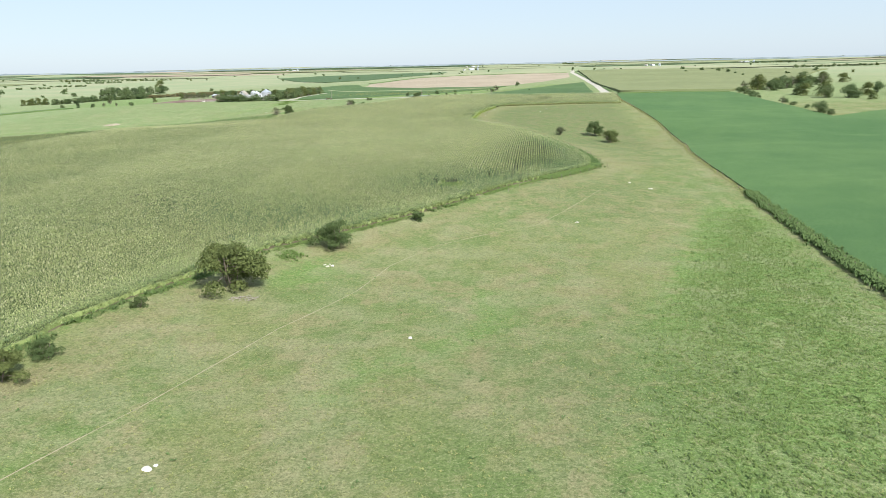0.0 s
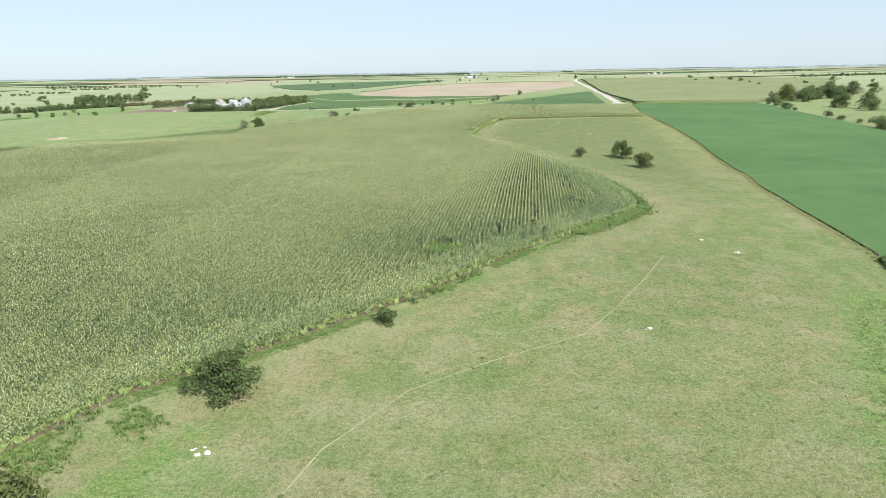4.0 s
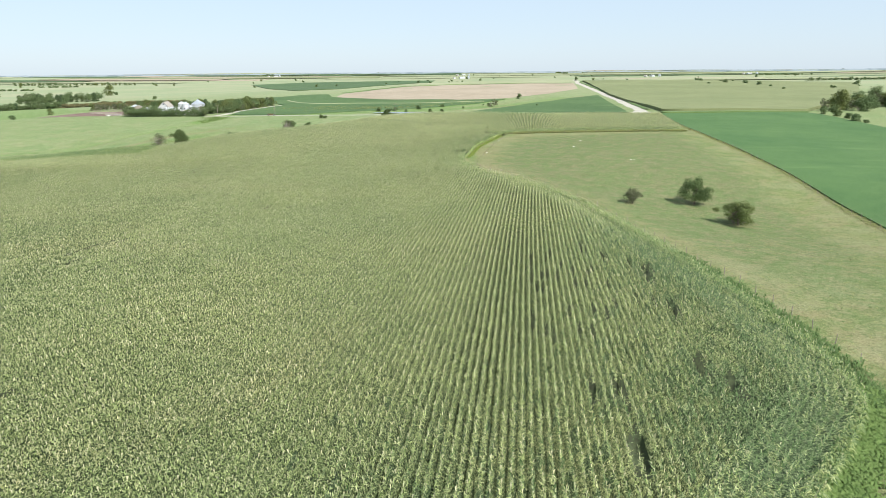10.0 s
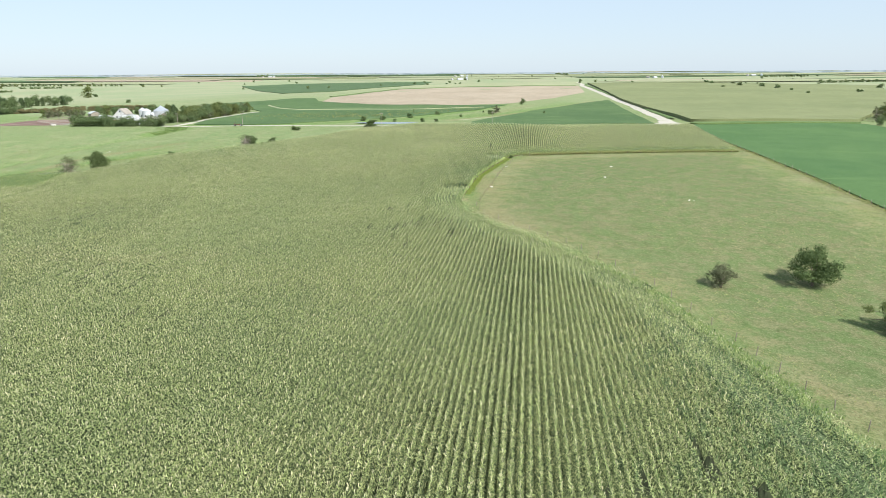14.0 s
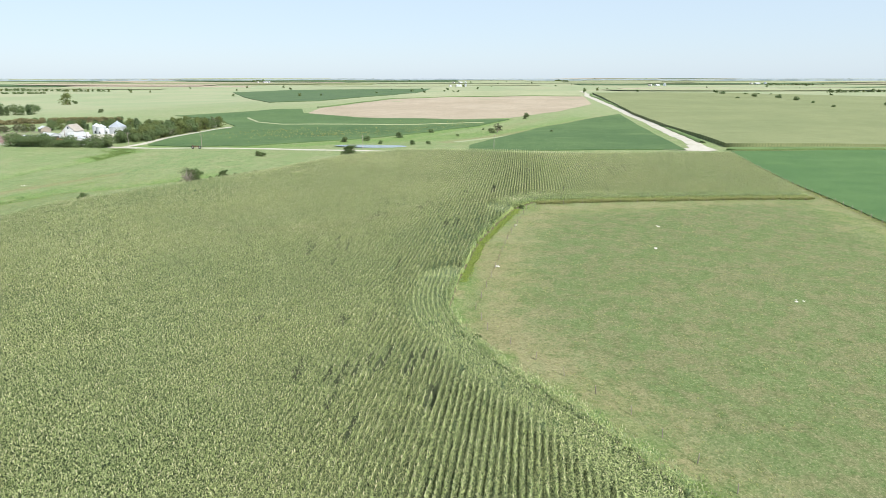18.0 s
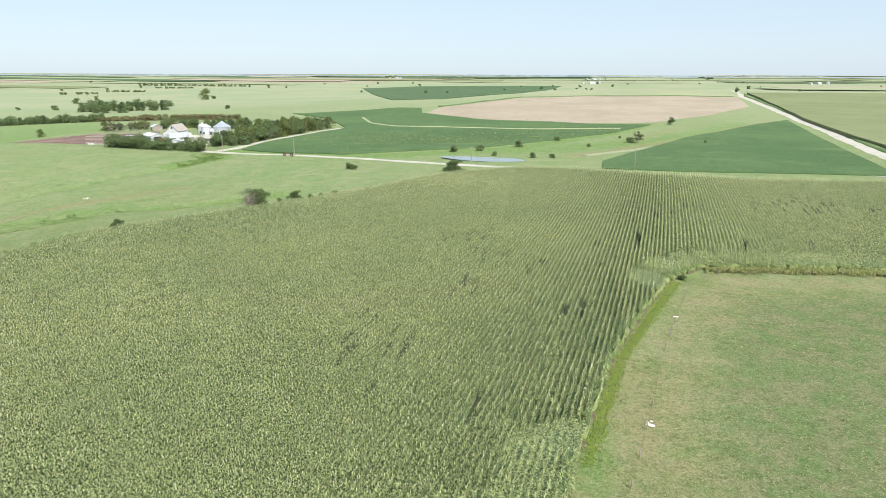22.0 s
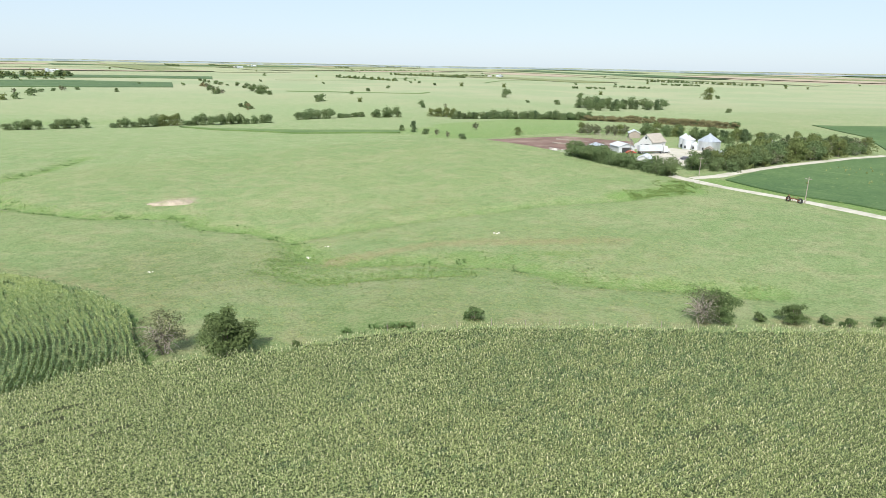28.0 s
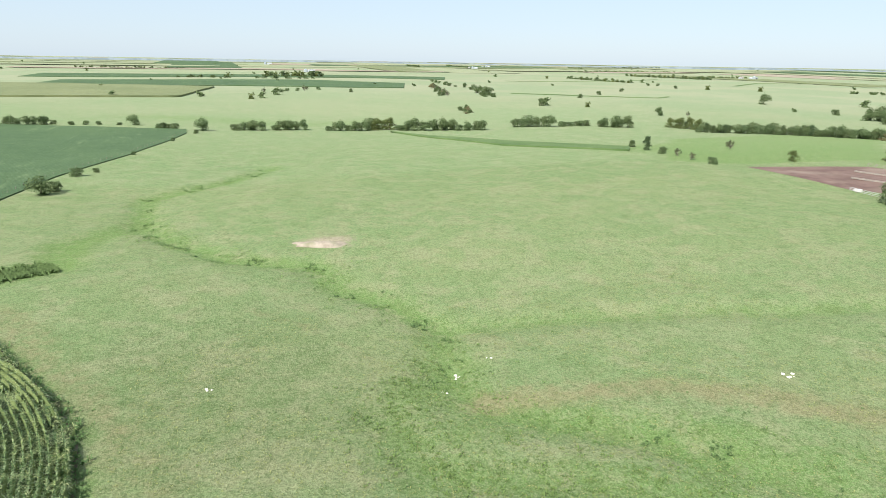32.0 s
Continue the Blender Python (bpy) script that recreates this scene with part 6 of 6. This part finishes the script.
WIRES = ((0.4, 0.006), (0.68, 0.006), (0.95, 0.006))
rail_fence("fence", FENCE_EAST, 5.0, 1.25, WIRES, OLD_WOOD, RUST, "old wire fence between pasture and soybeans", 0.07, 0.06)
rail_fence("fence", [(20, 169), (34, 183.5), (48.5, 198.5), (56.5, 207.5), (57, 222), (56.5, 240), (55.5, 268), (53.5, 291), (50.5, 313), (41, 336), (32.5, 350), (27, 360), (26, 368), (31.5, 388), (36.5, 408), (45, 435), (51, 441), (72, 442.5), (101, 443), (130, 445)], 5.0, 1.2, WIRES, OLD_WOOD, RUST, "old wire fence with thin posts along the corn", 0.06, 0.08)
rail_fence("fence", [(-10, 536), (-30, 515), (-44, 500), (-62, 481), (-78, 462), (-86, 449)], 5.0, 1.2, WIRES, OLD_WOOD, RUST, "old wire fence between corn and valley", 0.06, 0.08)
rail_fence("fence", [(-262, 364), (-338, 377), (-408, 395), (-526, 417), (-548, 425)], 6.0, 1.2, WIRES, OLD_WOOD, RUST, "far wire fence along the dark field", 0.07, 0.05)
rail_fence("pen_fence", [(-216, 628), (-204, 626), (-196, 632), (-196, 642)], 3.0, 1.5, ((0.35, 0.06), (0.65, 0.06), (0.95, 0.06)), OLD_WOOD, WHITE_PAINT, "white-topped rail fence round the cattle lot", 0.09)
rail_fence("pen_fence", [(-254, 684), (-235, 687), (-215, 690), (-204, 676), (-200, 655)], 3.0, 1.5, ((0.35, 0.05), (0.65, 0.05), (0.95, 0.05)), OLD_WOOD, OLD_WOOD, "grey timber pen fence behind the cattle lot", 0.09)
rail_fence("pen_fence", [(-246, 700), (-232, 702), (-222, 698), (-215, 690)], 3.0, 1.5, ((0.35, 0.05), (0.65, 0.05), (0.95, 0.05)), OLD_WOOD, OLD_WOOD, "grey timber pen fence beside the grove", 0.09)

# concrete feed bunks and a tank in the lot
for bx, by, turn, long in ((-222, 652, 15, 22), (-236, 668, 15, 18)):
    bunk = empty("feed_bunk", pose(bx, by, ground_z(bx, by), 0, 0, turn), "long grey timber feed bunk on red soil", "feed bunk", "bunks in the cattle lot")
    part("trough", boxes((-long / 2, long / 2, -0.45, 0.45, 0, 0.35), (-long / 2, long / 2, -0.45, -0.32, 0.35, 0.65), (-long / 2, long / 2, 0.32, 0.45, 0.35, 0.5)), OLD_WOOD, bunk)
tank = empty("water_tank", pose(-215, 630.5, ground_z(-215, 630.5)), "round pale stock tank at the lot corner", "tank")
bm = bmesh.new()
add_tube(bm, [(0, 0, 0), (0, 0, 0.6)], 1.3, 1.3, 20)
part("shell", bm, STONE, tank)

# far farmsteads: a white house, a barn and a bin each
far_home = random.Random(23)
for hx, hy in ((-2063, 703), (-2691, 1468), (-3062, 669), (-1530, 1815), (-2936, 1632), (864, 2668), (172, 3135), (1307, 2802), (133, 2620), (-700, 3300), (2100, 2300)):
    a = far_home.uniform(0, 90)
    building("farmhouse", "distant white farmhouse with pale roof", "house", hx, hy, a, 8, 11, 4.0, 7, WHITE_PAINT, PALE_ROOF, windows=(("s", -2, 1.2, 1.5, 1.2), ("s", 2, 1.2, 1.5, 1.2), ("e", 0, 1.2, 1.5, 1.2)), doors=(("e", 3, 1.2, 2.2, 0),))
    building("barn", "distant pale metal barn", "barn", hx + 30, hy + 14, a + 90, 11, 20, 4, 6.5, WHITE_METAL, WHITE_METAL, doors=(("s", 0, 5, 4, 0),))
    grain_bin(hx + 52, hy - 5, 5, 7, 10, "distant galvanised grain bin", GALVANISED)


# ---- weeds, tufts and stones ----
small_rng = np.random.default_rng(77)


def herbs(name, x, y, high, reach, wide, blades, material, label, category, droop=0.3):
    """Low plants of a few arching blades each, joined into one mesh."""
    n = x.size
    z = land(x, y)
    size = small_rng.uniform(0.6, 1.3, n)
    verts, faces, count = [], [], 0
    for k in range(blades):
        a = small_rng.uniform(0, 2 * math.pi, n)
        out = np.stack([np.cos(a), np.sin(a), 0 * x], -1)
        side = np.stack([-np.sin(a), np.cos(a), 0 * x], -1)
        up = np.array((0, 0, 1.0))
        base = np.stack([x, y, z - 0.03], -1) + out * (0.15 * reach * size)[:, None]
        h = (high * size * small_rng.uniform(0.6, 1.1, n))[:, None]
        r = (reach * size * small_rng.uniform(0.5, 1.2, n))[:, None]
        w = (wide * size)[:, None]
        mid = base + out * r * 0.45 + up * h
        tip = base + out * r + up * h * (1 - droop)
        verts += [base, mid - side * w, mid + side * w, tip]
        i = np.arange(n) + count
        faces += [np.stack([i, i + n, i + 2 * n], -1), np.stack([i + n, i + 3 * n, i + 2 * n], -1)]
        count += 4 * n
    return tagged(new(name, raw_mesh(name, np.concatenate(verts), np.concatenate(faces), material)), label, category, kind="stuff")


def along(pts, count, spread_out, shift=0.0):
    """Random places beside a line."""
    seg = [(np.array(a, float), np.array(b, float)) for a, b in zip(pts, pts[1:])]
    size = np.array([np.linalg.norm(b - a) for a, b in seg])
    who = small_rng.choice(len(seg), count, p=size / size.sum())
    f = small_rng.random(count)
    a, b = np.array([s[0] for s in seg])[who], np.array([s[1] for s in seg])[who]
    d = (b - a) / np.linalg.norm(b - a, axis=1, keepdims=True)
    off = small_rng.normal(shift, spread_out, count)
    p = a + (b - a) * f[:, None] + np.stack([d[:, 1], -d[:, 0]], -1) * off[:, None]
    return p[:, 0], p[:, 1]


def patchy(x, y, keep_share, scale):
    """Thins places into drifts."""
    f = np.sin(x / scale + 1.7 * np.sin(y / scale / 1.3)) * np.sin(y / scale * 1.1 + 1.1 * np.sin(x / scale / 0.8))
    return f > np.quantile(f, 1 - keep_share)


def field_of(n, x0, x1, y0, y1):
    x, y = small_rng.uniform(x0, x1, n), small_rng.uniform(y0, y1, n)
    keep = ~inside(CORN, x, y) & ~inside(SOY_EAST, x, y)
    return x[keep], y[keep]


# green weeds crowding the edges of the corn
EDGE_WEST = [(-12, 538), (-31, 511), (-45, 496), (-61, 477), (-76, 458), (-83, 446), (-86, 434), (-94, 418), (-120, 422.5), (-128, 422), (-141, 420), (-151, 416), (-171, 405), (-200, 385)]
x, y = along(EDGE_SE, 4500, 0.55, 0.9)
k = patchy(x, y, 0.6, 5)
herbs("edge_weeds", x[k], y[k], 0.24, 0.32, 0.05, 5, MEADOW, "bright green weeds along the corn edge", "weeds")
x, y = along(EDGE_SE, 900, 0.5, 0.9)
k = patchy(x, y, 0.4, 4)
herbs("edge_weeds", x[k], y[k], 0.55, 0.5, 0.07, 5, WEED_DARK, "dark rank weeds along the corn edge", "weeds")
x, y = along(EDGE_EAST[:8], 3200, 0.7, 1.0)
k = patchy(x, y, 0.6, 9)
herbs("edge_weeds", x[k], y[k], 0.38, 0.42, 0.06, 5, MEADOW, "bright green weeds along the corn edge", "weeds")
x, y = along(EDGE_EAST[:5], 1800, 0.9, 1.4)
herbs("edge_weeds", x, y, 0.6, 0.5, 0.06, 5, WEED_DARK, "dark rank weeds along the corn edge", "weeds")
x, y = along(EDGE_NORTH, 2400, 0.7, 1.2)
herbs("edge_weeds", x, y, 0.6, 0.5, 0.07, 5, TUFT, "tall dry grass along the corn edge", "grass")
x, y = along(EDGE_WEST, 5500, 1.0, -1.4)
herbs("edge_weeds", x, y, 0.5, 0.5, 0.10, 5, WEED_DARK, "rank green weeds along the corn edge", "weeds")
x, y = along([(54.5, 210), (50.5, 203.5), (42, 194.5), (33, 185)], 4200, 1.1, 1.6)
herbs("edge_weeds", x, y, 0.5, 0.45, 0.11, 5, MEADOW, "bright green weeds at the corn corner", "weeds")
x, y = along(EDGE_EAST[11:], 1700, 0.45, 0.9)
herbs("edge_weeds", x, y, 0.24, 0.32, 0.05, 4, BRIGHT_WEED, "yellow-green weeds in the corn corner", "weeds")
# rank growth along the east fence and the roadside
x, y = along([(86, 172), (79.5, 136), (75, 115), (70, 92), (50, 10)], 6500, 0.75, 0.0)
herbs("fence_weeds", x, y, 0.95, 0.6, 0.12, 6, WEED_DARK, "dark rank growth along the fence", "weeds")
x, y = along(FENCE_EAST, 2600, 0.6, 0.0)
herbs("fence_weeds", x, y, 0.45, 0.4, 0.06, 4, TUFT, "rank dry grass along the fence", "weeds")
# the weedy swale
n = 90000
x, y = field_of(n, 8, 85, 12, 160)
k = inside(WEEDY, x, y) & (small_rng.random(x.size) < np.clip(outline_distance(WEEDY, x, y) / 9, 0.05, 1) * 0.7)
x, y = x[k], y[k]
herbs("meadow_weeds", x, y, 0.18, 0.26, 0.060, 4, MEADOW, "low bright green weeds in a moist swale", "weeds")
k = patchy(x, y, 0.14, 2) & (small_rng.random(x.size) < 0.20)
herbs("meadow_weeds", x[k], y[k] + 0.3, 0.32, 0.36, 0.06, 5, WEED_DARK, "dark clumps of taller weeds", "weeds")
# a weed-grown hollow in the corn
x, y = small_rng.normal(5.0, 2.1, 1500), small_rng.normal(172.6, 1.3, 1500)
k = small_rng.random(x.size) < 0.7
herbs("meadow_weeds", x[~k], y[~k], 0.8, 0.5, 0.07, 6, MEADOW, "brighter weeds choking a hollow in the corn", "weeds")
herbs("meadow_weeds", x[k], y[k], 0.7, 0.5, 0.07, 6, WEED_DARK, "lush green weeds choking a hollow in the corn", "weeds")
# creek weeds
x, y = along(CREEK, 2600, 2.0, 0.0)
k = patchy(x, y, 0.16, 3)
herbs("creek_weeds", x[k], y[k], 0.40, 0.45, 0.08, 6, WEED_DARK, "dark clumps of weeds along the dry creek", "weeds")
x, y = along(CREEK, 2600, 4.6, 0.0)
k = patchy(x, y, 0.4, 4)
herbs("creek_weeds", x[k], y[k], 0.25, 0.35, 0.06, 6, MEADOW, "bright low weeds along the dry creek", "weeds")
x, y = along(GULLY, 1600, 3.5, 0.0)
k = small_rng.random(x.size) < 0.6
herbs("creek_weeds", x[k], y[k], 0.25, 0.35, 0.06, 6, MEADOW, "bright weeds in the side gully", "weeds")
x, y = along([(-133, 598), (-124, 588), (-124, 578), (-130, 569)], 1500, 3.2, 0.0)
k = patchy(x, y, 0.7, 3)
x, y = x[k], y[k]
herbs("creek_weeds", x, y, 0.35, 0.4, 0.07, 6, MEADOW, "lush tall weeds below the farm hedge", "weeds")
x, y = along([(-207, 384), (-217, 403), (-214, 396)], 1800, 1.6, 0.0)
herbs("creek_weeds", x, y, 0.8, 0.6, 0.15, 5, WEED_DARK, "tall reeds in the lower creek", "weeds")
x, y = along([(-36, 112), (-30, 119), (-26, 124)], 500, 1.5, 1.0)
k = patchy(x, y, 0.6, 3)
x, y = x[k], y[k]
herbs("creek_weeds", x, y, 0.45, 0.4, 0.06, 6, MEADOW, "lush green weeds between two shrubs", "weeds")
x, y = along([(-89.5, 443.5), (-85, 453)], 160, 0.5, 0.0)
k = patchy(x, y, 0.6, 1.5)
herbs("tall_weeds", x[k], y[k], 0.7, 0.4, 0.07, 6, WEED_DARK, "dark weeds standing before the corn", "weeds")
# tufts over the grazed turf
for box, n in (((-60, 70, 22, 215), 26000), ((24, 132, 205, 446), 20000), ((-175, -60, 424, 530), 16000)):
    x, y = field_of(n, box[0], box[1], box[2], box[3])
    k = patchy(x, y, 0.8, 11)
    herbs("grass_tufts", x[k], y[k], 0.13, 0.24, 0.05, 3, TUFT, "short dry grass tufts on the grazed turf", "grass")
x, y = field_of(900, -60, 110, 25, 215)
herbs("grass_tufts", x, y, 0.22, 0.3, 0.07, 5, WEED_DARK, "scattered dark thistles in the pasture", "weeds")
x, y = field_of(700, 25, 132, 205, 446)
herbs("grass_tufts", x, y, 0.2, 0.28, 0.06, 5, WEED_DARK, "scattered dark thistles in the pasture", "weeds")
x, y = field_of(1200, -260, -60, 400, 560)
herbs("grass_tufts", x, y, 0.2, 0.3, 0.07, 5, WEED_DARK, "scattered dark thistles in the pasture", "weeds")
x, y = along([(-90, 700), (-40, 650), (20, 720), (60, 760)], 900, 22.0, 0.0)
k = inside(SOY_MID, x, y)
herbs("crop_weeds", x[k], y[k], 0.95, 0.5, 0.12, 4, TUFT, "pale tall weeds standing in the soybeans", "weeds")
# a heap of pale spoil in the pasture
heap = bmesh.new()
bmesh.ops.create_icosphere(heap, subdivisions=4, radius=1.0)
for v in heap.verts:
    a = math.atan2(v.co.y, v.co.x)
    v.co.z = max(0.0, v.co.z) * (0.75 + 0.25 * math.sin(3 * v.co.x + 2 * v.co.y)) * 1.3 - 0.12
    v.co.x, v.co.y = v.co.x * (2.6 + 0.5 * math.sin(3 * a)), v.co.y * (7.4 + 1.6 * math.sin(2 * a + 1) + 0.9 * math.sin(5 * a))
heap_root = empty("soil_mound", pose(-222, 460, ground_z(-222, 460), 0, 0, -14), "low mound of pale dug soil in the pasture", "mound")
part("mound", heap, rough_material("pale_dug_soil", (0.25, 0.205, 0.15), (0.36, 0.305, 0.235), 0.6, third=(0.19, 0.19, 0.10)), heap_root)
# weedy sapling under the first flight
x, y = small_rng.normal(3.5, 1.4, 170), small_rng.normal(39.3, 0.8, 170)
herbs("tall_weeds", x, y, 1.3, 0.45, 0.07, 6, WEED, "tall yellow-green weeds standing alone", "weeds")


def stone_patch(x, y, r, seed):
    """A few pale flat stones lying together."""
    rng = random.Random(seed)
    root = empty("limestone_outcrop", pose(x, y, ground_z(x, y)), "pale limestone rubble lying in the grass", "stones", "white stones in the pasture")
    for k in range(max(3, int(6 * r))):
        bm = bmesh.new()
        bmesh.ops.create_icosphere(bm, subdivisions=1, radius=1.0)
        s = rng.uniform(0.18, 0.42) * min(1.0, 0.5 + r)
        for v in bm.verts:
            v.co *= 1 + rng.uniform(-0.25, 0.25)
        bmesh.ops.scale(bm, vec=(s, s * rng.uniform(0.6, 1), s * 0.4), verts=bm.verts)
        a, q = rng.uniform(0, 6.28), r * math.sqrt(rng.random())
        bmesh.ops.translate(bm, vec=(q * math.cos(a), q * math.sin(a), 0.03), verts=bm.verts)
        part("stone", bm, STONE, root)


for k, (x, y, r) in enumerate(((-25, 49, 0.6), (-19.8, 115.8, 1.0), (-3.6, 81.3, 0.25), (73, 416, 0.6), (32, 389, 0.8), (79, 368, 0.8), (57.2, 184.5, 0.5), (60.8, 176.7, 0.7), (32.3, 141.8, 0.5), (-150, 434, 0.7), (-127, 510, 1.0), (-148, 469, 1.0), (-150.5, 475, 0.4), (-143, 465, 0.6), (40, 420, 0.4), (66, 398, 0.35))):
    stone_patch(x, y, r, k)

# bleached branches under the large shrub
pile = empty("brush_pile", pose(-30.6, 97, ground_z(-30.6, 97)), "pile of bleached dead branches under the shrub", "branches")
branch_rng = random.Random(9)
for k in range(26):
    bm = bmesh.new()
    a, l = branch_rng.uniform(0, 6.28), branch_rng.uniform(0.8, 2.2)
    cx, cy = branch_rng.uniform(-2.0, 2.0), branch_rng.uniform(-1.0, 1.0)
    d = Vector((math.cos(a), math.sin(a), 0))
    add_tube(bm, [Vector((cx, cy, 0.06)) - d * l / 2, Vector((cx, cy, 0.12 + branch_rng.uniform(0, 0.25))), Vector((cx, cy, 0.06)) + d * l / 2], 0.05, 0.02, 5)
    part("branch", bm, DEADWOOD, pile)
